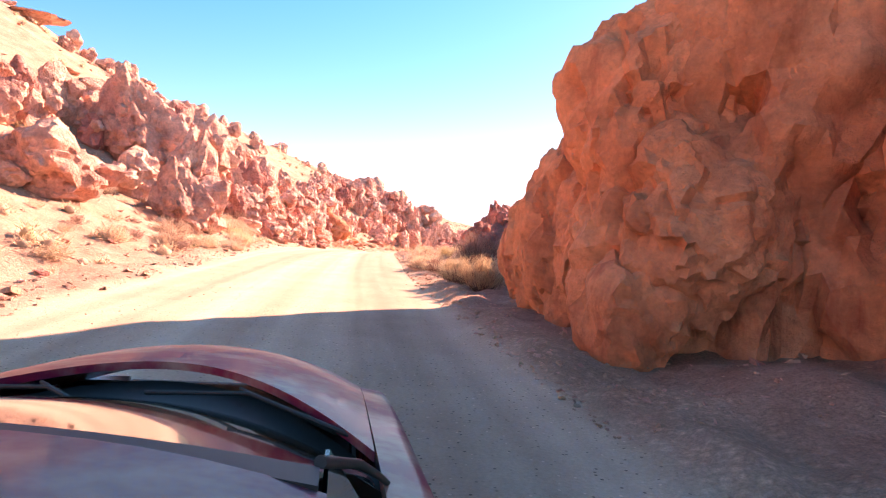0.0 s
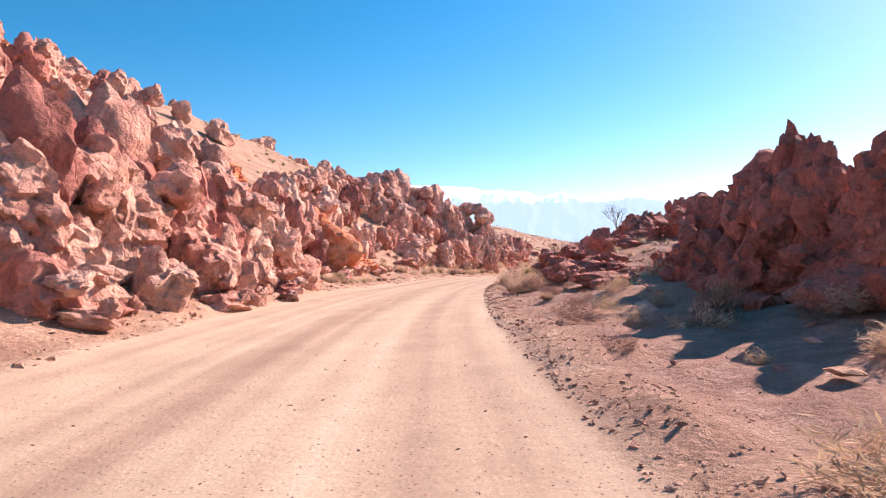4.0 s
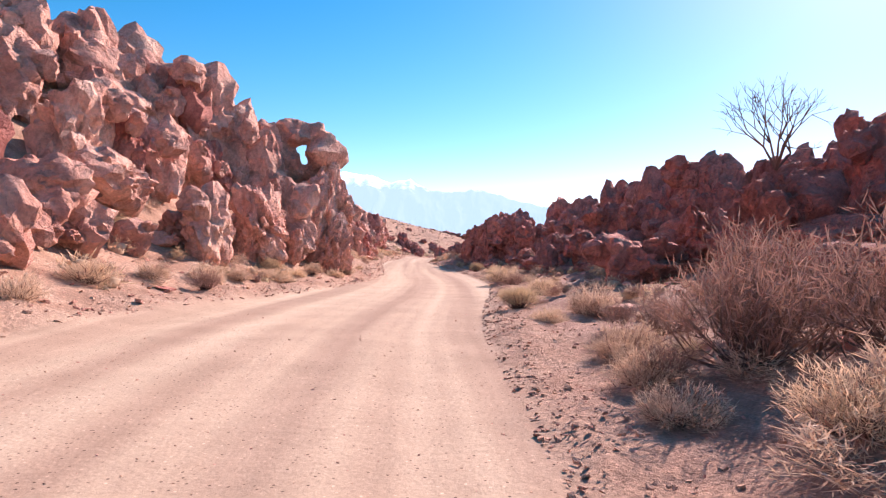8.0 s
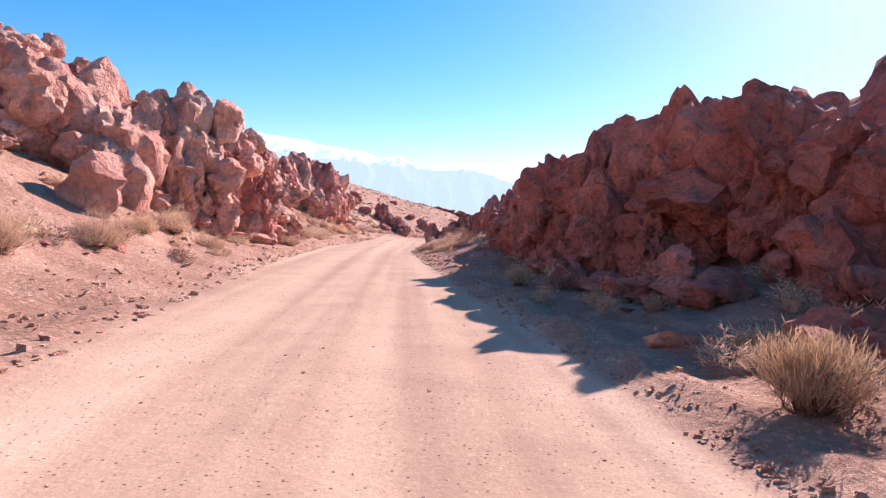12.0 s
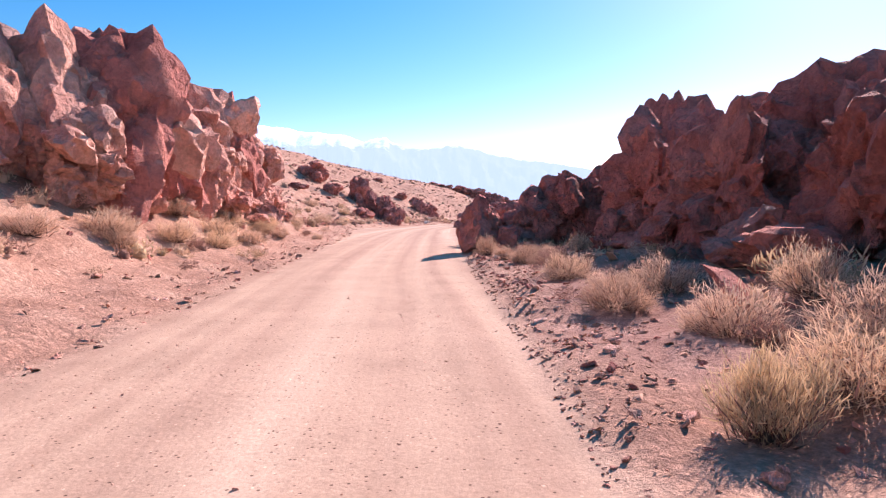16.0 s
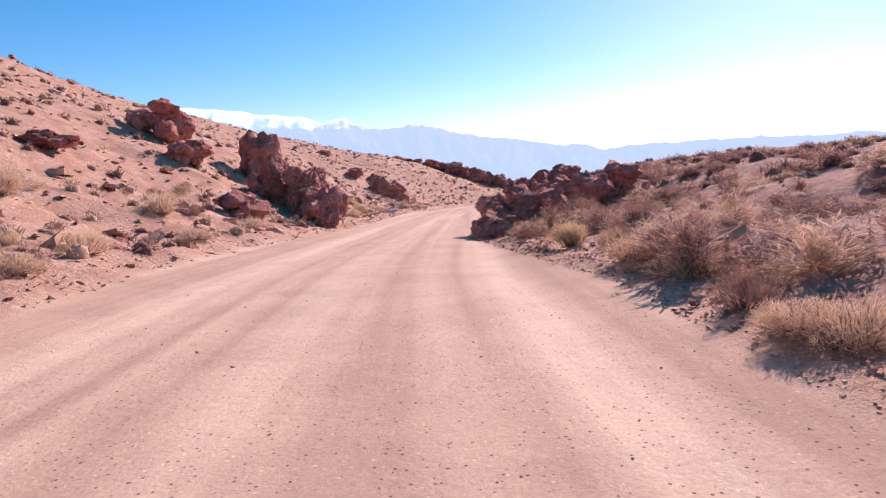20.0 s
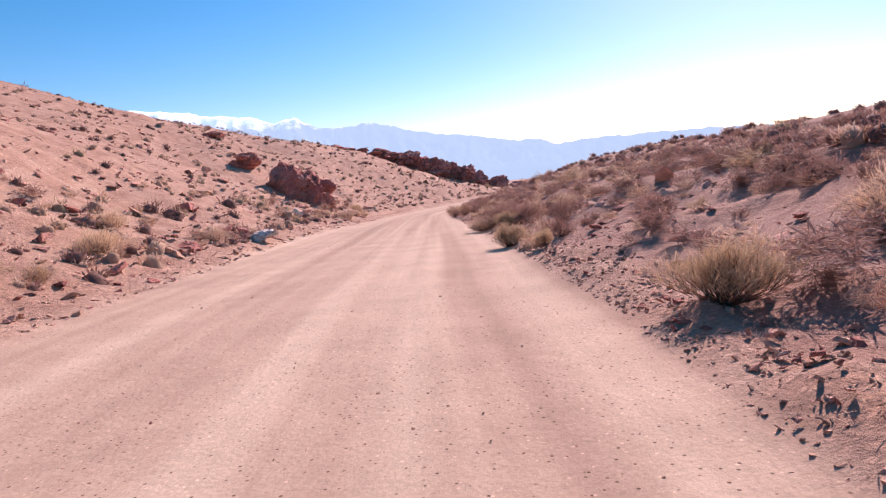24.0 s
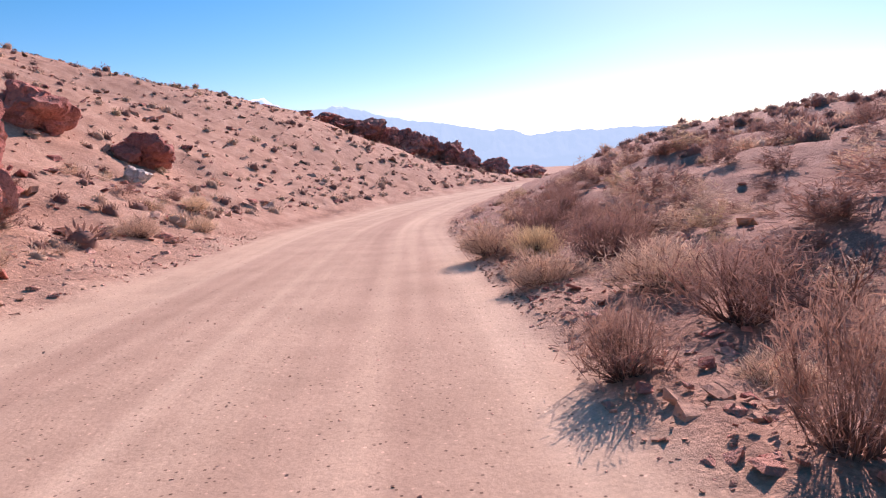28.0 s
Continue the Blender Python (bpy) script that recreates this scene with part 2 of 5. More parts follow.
def mountain_material():
    m, nt, b = material("far_mountain")
    p = world_pos(nt)
    z = nt.nodes.new("ShaderNodeSeparateXYZ")
    nt.links.new(p, z.inputs[0])
    n = noise_tex(nt, stretched(nt, p, 1, 1, 0.5), 0.011, 6, 0.68)
    add = nt.nodes.new("ShaderNodeMath")
    add.operation = "MULTIPLY_ADD"
    nt.links.new(n, add.inputs[0])
    add.inputs[1].default_value = 300
    nt.links.new(z.outputs[2], add.inputs[2])
    rng = nt.nodes.new("ShaderNodeMapRange")
    rng.inputs["From Min"].default_value, rng.inputs["From Max"].default_value = 545, 630
    nt.links.new(add.outputs[0], rng.inputs["Value"])
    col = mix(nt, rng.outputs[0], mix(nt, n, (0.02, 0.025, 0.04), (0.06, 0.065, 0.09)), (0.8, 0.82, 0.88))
    nt.links.new(col, b.inputs["Base Color"])
    b.inputs["Roughness"].default_value = 1.0
    b.inputs["Specular IOR Level"].default_value = 0.0
    # haze of the air between, painted on as a pale blue glow of the backdrop
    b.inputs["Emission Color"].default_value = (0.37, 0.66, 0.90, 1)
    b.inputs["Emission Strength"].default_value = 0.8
    return m


MOUNTAIN = mountain_material()

# ---- the road's line: arc length s along the drive, d to its right ----
ROAD_XY = np.array([(r[1], r[2]) for r in PATH])
ROAD_Z = np.array([r[3] for r in PATH]) - 1.7
for _ in range(2):
    ROAD_Z[1:-1] = 0.25 * ROAD_Z[:-2] + 0.5 * ROAD_Z[1:-1] + 0.25 * ROAD_Z[2:]
_d0 = (ROAD_XY[2] - ROAD_XY[0]) / np.linalg.norm(ROAD_XY[2] - ROAD_XY[0])
_d1 = (ROAD_XY[-1] - ROAD_XY[-5]) / np.linalg.norm(ROAD_XY[-1] - ROAD_XY[-5])
_ARC = np.concatenate([[0], np.cumsum(np.hypot(*np.diff(ROAD_XY, axis=0).T))])
LENGTH = _ARC[-1]
AVG = np.array([math.sin(radians(10)), math.cos(radians(10))])


def line(s):
    """Points on the line and unit ways along it."""
    s = np.asarray(s, float)
    x, y = np.interp(s, _ARC, ROAD_XY[:, 0]), np.interp(s, _ARC, ROAD_XY[:, 1])
    lo, hi = np.minimum(s, 0), np.maximum(s - LENGTH, 0)
    p = np.stack([x + _d0[0] * lo + _d1[0] * hi, y + _d0[1] * lo + _d1[1] * hi], -1)
    return p


def place(s, d):
    """World x, y of road coordinates."""
    s, d = np.broadcast_arrays(np.asarray(s, float), np.asarray(d, float))
    p = line(s)
    w = line(s + 4) - line(s - 4)
    w = w / np.linalg.norm(w, axis=-1, keepdims=True)
    near = np.clip(d, -60, 60)[..., None]
    far = (d - np.clip(d, -60, 60))[..., None]
    return p + np.stack([w[..., 1], -w[..., 0]], -1) * near + np.array([AVG[1], -AVG[0]]) * far


def heading(s):
    w = line(s + 3.0) - line(s - 3.0)
    return math.degrees(math.atan2(-w[0], w[1]))


EDGE_S = [0, 16, 32, 66, 77, 89, 104, 117, 130, 138, 152, 167, 180, 192, 206, 215, 227, 234, 241, 249, 266, 290, 305, 315]
EDGE_R = [2.3, 1.7, 1.8, 1.2, 0.95, 1.4, 2.0, 2.9, 3.0, 2.5, 1.6, 0.9, 1.5, 2.1, 2.4, 2.9, 3.4, 2.4, 1.25, 1.5, 2.6, 2.4, 1.5, 1.5]
EDGE_L = [-5.2, -5.4, -5.8, -7.6, -7.6, -7.0, -5.6, -4.4, -3.5, -3.9, -4.6, -4.9, -4.4, -4.1, -4.6, -5.2, -6.8, -7.2, -7.1, -6.9, -6.4, -7.4, -6.2, -5.8]
LEFT_D = [-7, -9.5, -14, -22, -40, -90]
LEFT = {-60: (0, .5, 2.5, 7, 16, 26), 0: (0, .4, 2.0, 6.5, 17, 30), 30: (.2, 1.2, 3.2, 8, 18.5, 34), 60: (.1, 1, 4.2, 11, 23, 40),
        80: (0, .5, 3.0, 9.0, 21, 38), 100: (.3, 1.3, 4, 9.8, 21, 36), 120: (.5, 2.5, 6, 11, 20, 34), 150: (.5, 1.8, 4.6, 10.5, 20, 36),
        180: (.5, 2.1, 5.0, 9.8, 20, 37), 200: (.5, 2.2, 4.9, 9.2, 18, 34), 230: (.2, 1.0, 3.2, 7.4, 16.4, 35)} | {255: (.1, 1.0, 3.3, 7.7, 16.6, 35), 285: (.1, 1.0, 3.2, 7.4, 16.4, 34),
        305: (.3, 1.3, 3.1, 6.8, 14.6, 31), 340: (.3, 1.3, 3.8, 8.9, 16.2, 33), 375: (.2, .8, 3.0, 7.4, 13.2, 27), 412: (.1, .2, .4, 1.6, 8.4, 20), 450: (-.2, -.4, -.6, -.4, .6, 3), 520: (-8, -13, -16, -18, -18, -14)}
RIGHT_D = [4, 8, 15, 25, 45, 90]
RIGHT = {-60: (0, .4, 1.5, 3, 4, 5), 60: (.1, .5, 1.6, 3, 4.5, 6), 70: (.4, 1.2, 2.2, 3.6, 5, 6), 79: (.8, 2.0, 3.2, 4.6, 5.5, 6.5), 90: (.3, 1.1, 3, 5, 6, 7), 120: (.1, .9, 3.3, 6, 7, 8),
         150: (.1, .8, 3, 5.5, 7, 8), 165: (.7, 1.4, 2.6, 4.4, 6, 7), 180: (.1, .5, 2, 3.5, 5, 6), 200: (0, .3, 1, 2, 3, 3), 220: (.1, .6, 1.7, 2.6, 3.2, 3.2),
         240: (.1, .9, 2.2, 3.2, 3.6, 3.6), 260: (.15, 1.1, 2.6, 3.7, 4.2, 4.2), 300: (.3, 1.3, 2.7, 3.8, 4.8, 5), 335: (.5, 1.6, 3.4, 4.8, 6.0, 6.6), 362: (.6, 2.2, 4.3, 5.6, 7.2, 8), 400: (.5, 1.5, 2.8, 4.0, 6, 8), 430: (.1, .2, .2, .4, 3, 6), 520: (-14, -18, -20, -22, -22, -22)}


def bend(s):
    """How far the road swings to the right past the end of the drive."""
    q = np.maximum(np.asarray(s, float) - 322, 0)
    return np.where(q < 50, q * q / 190, 50 * 50 / 190 + (q - 50) * 0.526)


def table(rows, offsets, s, d):
    keys = np.array(sorted(rows))
    vals = np.array([rows[k] for k in keys], float)
    s = np.clip(s, keys[0], keys[-1])
    i = np.clip(np.searchsorted(keys, s) - 1, 0, len(keys) - 2)
    w = (s - keys[i]) / (keys[i + 1] - keys[i])
    w = w * w * (3 - 2 * w)
    j = np.clip(np.searchsorted(offsets, d) - 1, 0, len(offsets) - 2)
    o = np.array(offsets)
    v = np.clip((d - o[j]) / (o[j + 1] - o[j]), 0, 1)
    return (vals[i, j] * (1 - v) + vals[i, j + 1] * v) * (1 - w) + (vals[i + 1, j] * (1 - v) + vals[i + 1, j + 1] * v) * w


LEFT_ROWS = {k: (0.0,) + v for k, v in LEFT.items()}
RIGHT_ROWS = {k: (0.0,) + v for k, v in RIGHT.items()}


def road_z(s):
    s = np.asarray(s, float)
    return np.interp(s, _ARC, ROAD_Z) - 0.03 * np.clip(s - LENGTH, 0, 40) 


def terrain(s, d, detail=True):
    """Ground height at road coordinates, and how much of it is the graded road."""
    s, d = np.broadcast_arrays(np.asarray(s, float), np.asarray(d, float))
    shape = s.shape
    s, d = s.ravel(), d.ravel()
    q = d - bend(s)
    er, el = np.interp(s, EDGE_S, EDGE_R), np.interp(s, EDGE_S, EDGE_L)
    lq = np.clip(-q, 5.0, 90)
    left = table(LEFT_ROWS, [5.0] + [-o for o in LEFT_D], s, lq)
    right = table(RIGHT_ROWS, [2.0] + RIGHT_D, s, np.clip(q, 2.0, 90))
    h = np.where(q < -1.5, left, right)
    far = np.maximum(np.abs(q) - 90, 0)
    h = h + np.where(q < 0, 1, 0.3) * np.where(s > 420, 1, 9) * smooth(far, 0, 250) - h * smooth(far, 200, 1500) * 0.8
    road = smooth(q, el - 0.5, el + 0.5) * (1 - smooth(q, er - 0.35, er + 0.35))
    wild = 1 - road
    if detail:
        p = np.stack([s, d, s * 0], -1)
        out = np.maximum(q - er, el - q)
        rough = np.clip(out / 6, 0, 1)
        h = h + wild * (0.10 * fbm(p * 0.9, 4, 3) + rough * 0.35 * fbm(p * 0.22, 3, 5) + rough * 0.9 * fbm(p * 0.06, 2, 8) * smooth(out, 3, 25))
        h = h + wild * 0.11 * np.abs(fbm(p * 2.6, 3, 11)) * (1 - 0.5 * rough)
        berm = np.exp(-((q - er - 0.55) / 0.35) ** 2) * 0.10 + np.exp(-((q - el + 0.6) / 0.5) ** 2) * 0.08
        h = h + berm * (0.7 + 0.6 * vnoise(p * np.array([0.7, 0.1, 1]), 21))
        h = h + road * (0.018 * fbm(np.stack([s * 0.05, q * 1.3, s * 0], -1), 3, 31) - 0.006 * q)
    zz = road_z(s)
    return (zz + h).reshape(shape), road.reshape(shape)


def ground_z(s, d):
    return float(terrain(np.array([float(s)]), np.array([float(d)]))[0][0])


def make_ground():
    s_in = np.arange(-30, 345, 0.55)
    s_mid = np.concatenate([-30 - np.cumsum(np.geomspace(0.8, 260, 28))[::-1], s_in, 345 + np.cumsum(np.geomspace(0.8, 240, 36))])
    d_in = np.concatenate([np.arange(-9, -3, 0.3), np.arange(-3, 0.6, 0.4), np.arange(0.6, 6, 0.25), np.arange(6, 12, 0.4)])
    d_out = np.cumsum(np.geomspace(0.45, 240, 52))
    dd = np.concatenate([-9 - d_out[::-1], d_in, 12 + d_out])
    ss, ds = np.meshgrid(s_mid, dd, indexing="ij")
    z, road = terrain(ss, ds)
    xy = place(ss, ds)
    n, m = ss.shape
    v = np.concatenate([xy.reshape(-1, 2), z.reshape(-1, 1)], 1)
    i = np.arange(n * m).reshape(n, m)
    f = np.stack([i[:-1, :-1], i[:-1, 1:], i[1:, 1:], i[1:, :-1]], -1).reshape(-1, 4)
    me = bpy.data.meshes.new("ground")
    me.from_pydata(v, [], f)
    me.shade_smooth()
    a = me.attributes.new("road", "FLOAT", "POINT")
    a.data.foreach_set("value", road.ravel())
    across = (ds - bend(ss)).ravel() - np.interp(ss.ravel(), EDGE_S, EDGE_R)
    patchy = vnoise(np.stack([ss.ravel() * 0.25, ds.ravel() * 0.25, 0 * ss.ravel()], -1), 61)
    a = me.attributes.new("gravel", "FLOAT", "POINT")
    a.data.foreach_set("value", smooth(across + 0.8 * patchy, 0.2, 1.6) * (0.8 + 0.2 * patchy))
    uv = me.uv_layers.new(name="UVMap")
    loops = np.empty(len(me.loops), np.int32)
    me.loops.foreach_get("vertex_index", loops)
    q = (ds - bend(ss)).ravel()
    uv.data.foreach_set("uv", np.stack([q[loops], ss.ravel()[loops]], -1).ravel())
    me.materials.append(GROUND)
    return tagged(new("ground", me), "tan dirt road and stony desert slopes with graded wheel tracks", "ground", kind="structure")


make_ground()


# ---- far mountains ----
def make_mountains():
    az = np.radians(np.arange(-70, 71, 0.1))
    rings = np.linspace(0, 1, 26)
    known_a = [-70, -40, -30, -24, -20, -14.5, -11.5, -8.6, -6.8, -5, -2, 2, 8, 20, 45, 70]
    known_e = [1.5, 2.2, 2.4, 3.4, 4.0, 5.35, 5.0, 6.05, 5.9, 6.6, 6.7, 7.2, 7.6, 7.2, 6, 5]
    el = np.interp(np.degrees(az), known_a, known_e)
    q = np.stack([np.degrees(az), az * 0, az * 0], -1)
    el = el + 0.2 * fbm(q * 0.5, 4, 40) + 0.1 * (0.5 - np.abs(fbm(q * 0.9, 3, 44)))
    top = np.tan(np.radians(el)) * 4300
    verts = []
    for k, r in enumerate(rings):
        dist = 3500 + 800 * r + 0 * az
        h = top * r ** 0.8
        p = np.stack([az * 30 + 0.6 * r, az * 0 + r * 2.2, az * 0], -1)
        h = h + (1 - r) * r * 4 * (24 - 60 * np.abs(fbm(p, 4, 50)))
        if k == 0:
            h = h * 0 - 40
        verts.append(np.stack([-np.sin(az) * dist, np.cos(az) * dist, h], -1))
    back = verts[-1].copy()
    back[:, :2] *= 1.04
    back[:, 2] *= 0.3
    verts.append(back)
    v = np.array(verts)
    n, m = v.shape[:2]
    i = np.arange(n * m).reshape(n, m)
    f = np.stack([i[:-1, :-1], i[:-1, 1:], i[1:, 1:], i[1:, :-1]], -1).reshape(-1, 4)
    me = bpy.data.meshes.new("mountain_range")
    me.from_pydata(v.reshape(-1, 3), [], f)
    me.shade_smooth()
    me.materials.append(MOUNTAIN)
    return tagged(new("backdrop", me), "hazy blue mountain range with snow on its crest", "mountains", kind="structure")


make_mountains()


# ---- rocks ----
def ico(sub):
    bm = bmesh.new()
    bmesh.ops.create_icosphere(bm, subdivisions=sub, radius=1)
    v = np.array([x.co[:] for x in bm.verts])
    f = [[x.index for x in q.verts] for q in bm.faces]
    bm.free()
    return v / np.linalg.norm(v, axis=1, keepdims=True), f


ICO = {k: ico(k) for k in (1, 2, 3, 4, 5)}
ICO[0] = (np.array([(1, 0, 0), (-1, 0, 0), (0, 1, 0), (0, -1, 0), (0, 0, 1), (0, 0, -1)], float),
          [(0, 2, 4), (2, 1, 4), (1, 3, 4), (3, 0, 4), (2, 0, 5), (1, 2, 5), (3, 1, 5), (0, 3, 5)])


def cells(p, rng, count, warp):
    """Jointing: for each point the random step of its block, and how near it is to a joint."""
    c = rng.normal(size=(count, 3))
    c = c / np.linalg.norm(c, axis=1, keepdims=True) * rng.uniform(0.75, 1.0, (count, 1))
    d = np.linalg.norm((p + warp)[:, None] * np.array([1, 1, 0.8]) - c[None] * np.array([1, 1, 0.8]), axis=2)
    o = np.sort(d, axis=1)[:, :2]
    return rng.uniform(-1, 1, count)[d.argmin(1)], o[:, 1] - o[:, 0]


def rock_shape(seed, sub, blocky=1.0, pits=0.0, joint=1.0, hollow=None):
    """A weathered, jointed boulder of half-size 1: flat breaks, blocks between joints, pocks."""
    rng = np.random.default_rng(seed)
    v, f = ICO[sub]
    n = rng.normal(size=(12, 3))
    n[:, 2] *= 0.7
    n /= np.linalg.norm(n, axis=1, keepdims=True)
    off = rng.uniform(0.60, 0.96, 12)
    r = np.min(np.where(v @ n.T > 0.05, off / np.maximum(v @ n.T, 0.05), 9), axis=1)
    r = blocky * np.clip(r, 0, 1.15) + (1 - blocky) * 0.9
    shift = rng.uniform(-50, 50, 3)
    p = v * r[:, None]
    warp = 0.22 * np.stack([fbm(p * 2.2 + shift + k * 9, 3, seed) for k in range(3)], -1)
    step, gap = cells(v, rng, 16, warp)
    disp = joint * 0.15 * step - joint * 0.15 * (1 - smooth(gap, 0.0, 0.09))
    step, gap = cells(v, rng, 70, warp)
    disp += joint * 0.075 * step - joint * 0.07 * (1 - smooth(gap, 0.0, 0.045))
    disp += 0.11 * fbm(p * 1.6 + shift, 3, seed + 1)
    if sub >= 4:
        step, gap = cells(v, rng, 240, warp)
        disp += joint * 0.036 * step + 0.04 * fbm(p * 6 + shift, 3, seed + 9)
    if pits:
        hole = vnoise(p * 3.1 + warp + shift, seed + 12)
        disp -= pits * smooth(hole, 0.35, 0.55)
    if hollow:
        w = np.linalg.norm((v - np.array(hollow) / np.linalg.norm(hollow)) * np.array([1, 1, 1.5]), axis=1) + 0.05 * vnoise(v * 7, 3)
        disp -= 0.7 * (1 - smooth(w, 0.09, 0.15)) + 0.07 * (1 - smooth(w, 0.17, 0.4))
    p = p + v * disp[:, None]
    p /= np.abs(p).max(axis=0)
    return p, f


def mesh_of(name, v, f, mat, flat=False):
    me = bpy.data.meshes.new(name)
    me.from_pydata(v, [], f)
    if not flat:
        me.shade_smooth()
        me.set_sharp_from_angle(angle=radians(32))
    me.materials.append(mat)
    return me


ROCKS = {}
for key, mat in (("red", ROCK_RED), ("ochre", ROCK_OCHRE), ("pale", ROCK_PALE), ("white", ROCK_WHITE), ("clod", CLOD)):
    ROCKS[key, "big"] = [mesh_of("boulder", *rock_shape(100 + k, 4, 0.85, 0.10 if k % 3 == 0 else 0.03), mat) for k in range(6)]
    ROCKS[key, "hero"] = [mesh_of("boulder", *rock_shape(150 + k, 5, 0.8, 0.16 if key == "pale" else 0.09), mat) for k in range(3 if key in ("red", "ochre", "pale") else 0)]
    ROCKS[key, "mid"] = [mesh_of("boulder", *rock_shape(200 + k, 3, 0.95, 0.04), mat) for k in range(9)]
    ROCKS[key, "small"] = [mesh_of("boulder", *rock_shape(300 + k, 3, 1.0), mat) for k in range(6)]

LAY = random.Random(7)


def put_rock(me, s, d, base, size, parent=None, lean=10, name="boulder"):
    """One rock: size (across, along, height above its base), a quarter of it in the ground."""
    w, l, h = size
    ob = new(name, me)
    x, y = place(s, d)
    sz = h * 0.64
    m = pose(float(x), float(y), base + h - sz, LAY.uniform(-lean, lean), LAY.uniform(-lean, lean), heading(s) + LAY.choice((0, 180)) + LAY.uniform(-25, 25))
    ob.matrix_world = m @ Matrix.Diagonal((w / 2, l / 2, sz, 1))
    if parent is not None:
        ob.parent = parent
    return ob


def pile(meshes, s, d, base, size, parent, lean):
    """A rock, or where it would be much taller than wide, rocks piled on one another."""
    w, l, h = size
    n = min(3, math.ceil(h / (1.35 * max(w, l)))) if h > 1.6 * max(w, l) else 1
    for k in range(n):
        q = (1.12, 1.0, 0.9)[k] if n > 1 else 1.0
        ds, dd = (LAY.uniform(-0.14, 0.14) * l, LAY.uniform(-0.14, 0.14) * w) if k else (0, 0)
        put_rock(LAY.choice(meshes), s + ds, d + dd, base + (k * 0.86) * h / n, (w * q, l * q, h / n * (1.0 if n == 1 else 1.3 if k < n - 1 else 1.28)), parent, lean)


def outcrop(label, kind, lumps, satellites=3, spread=1.0, fine="mid"):
    """An outcrop of boulders. lumps: s, d, across, along, height of the top above the road."""
    root = new("rock_outcrop")
    tagged(root, label, "rock outcrop", group="rock outcrops along the road")
    for s, d, w, l, top in lumps:
        g = ground_z(s, d)
        h = max(float(road_z(s)) + top - g, 0.5)
        size = "big" if max(w, l, h) > 2.2 else "mid"
        if size == "big" and 0 < abs(d) < 10.5 and max(w, l, h) > 3.2 and kind in ("red", "ochre", "pale", "point"):
            size = "hero"
        pile(ROCKS[kind, size], s, d, g, (w * 1.05, l * 1.05, h), root, 7)
        for k in range(satellites):
            a = LAY.uniform(0, 2 * math.pi)
            q = LAY.uniform(0.0, 0.85)
            rr = 0.92 * math.sqrt(max(0.1, 1 - q * q)) * spread
            s2, d2 = s + math.sin(a) * l / 2 * rr, d + math.cos(a) * w / 2 * rr
            k2 = LAY.uniform(0.22, 0.5)
            hh = max(0.35, h * LAY.uniform(0.25, 0.5))
            g2 = ground_z(s2, d2)
            b2 = max(g2, g + q * h - hh * 0.55)
            put_rock(LAY.choice(ROCKS[kind, fine]), s2, d2, b2, (w * k2 + 0.3, l * k2 + 0.3, hh), root, 18)
    return root


def ridge(label, kind, crest, foot, step=2.0, rows=(0.0, 0.35, 0.7, 1.0), satellites=1):
    """A continuous heap of boulders from a crest line down to its foot. crest: s, d, height of the top above the road."""
    root = new("rock_outcrop")
    tagged(root, label, "rock outcrop", group="rock outcrops along the road")
    c = np.array(crest, float)
    run = np.concatenate([[0], np.cumsum(np.hypot(np.diff(c[:, 0]), np.diff(c[:, 1])))])
    for t in np.arange(0, run[-1], step):
        s0, d0, top0 = (float(np.interp(t, run, c[:, k])) for k in range(3))
        for q in rows:
            low = foot if isinstance(foot, (int, float)) else float(np.interp(t, run, foot))
            s, d = s0 + LAY.uniform(-0.9, 0.9), d0 + (low - d0) * q + LAY.uniform(-0.5, 0.5)
            g = ground_z(s, d)
            top = (float(road_z(s)) + top0) * (1 - q ** 0.9) + (g + LAY.uniform(0.4, 1.5)) * q ** 0.9 + LAY.uniform(-1.1, 0.3)
            h = max(top - g, 0.5)
            w, l = LAY.uniform(1.5, 2.9) * (1 - 0.35 * q), LAY.uniform(1.6, 3.2) * (1 - 0.3 * q)
            if 0 < q < 1 and LAY.random() < 0.2:
                continue
            w, l = max(w, 0.72 * h), max(l, 0.8 * h)
            size = "big" if max(w, l, h) > 2.3 else "mid"
            if size == "big" and abs(d) < 9.5 and max(w, l, h) > 3.0 and kind in ("red", "ochre", "pale"):
                size = "hero"
            pile(ROCKS["red" if kind == "pale" and LAY.random() < 0.3 else kind, size], s, d, g, (w * 1.1, l * 1.1, h), root, 9)
            for _ in range(satellites):
                z = LAY.uniform(0.2, 0.75)
                k = LAY.uniform(0.35, 0.6)
                put_rock(LAY.choice(ROCKS[kind, "mid"]), s + LAY.uniform(-0.45, 0.45) * l, d - math.copysign(0.38 * w, d), g + z * h - 0.2, (w * k, l * k, max(0.4, h * 0.3)), root, 25)
    return root


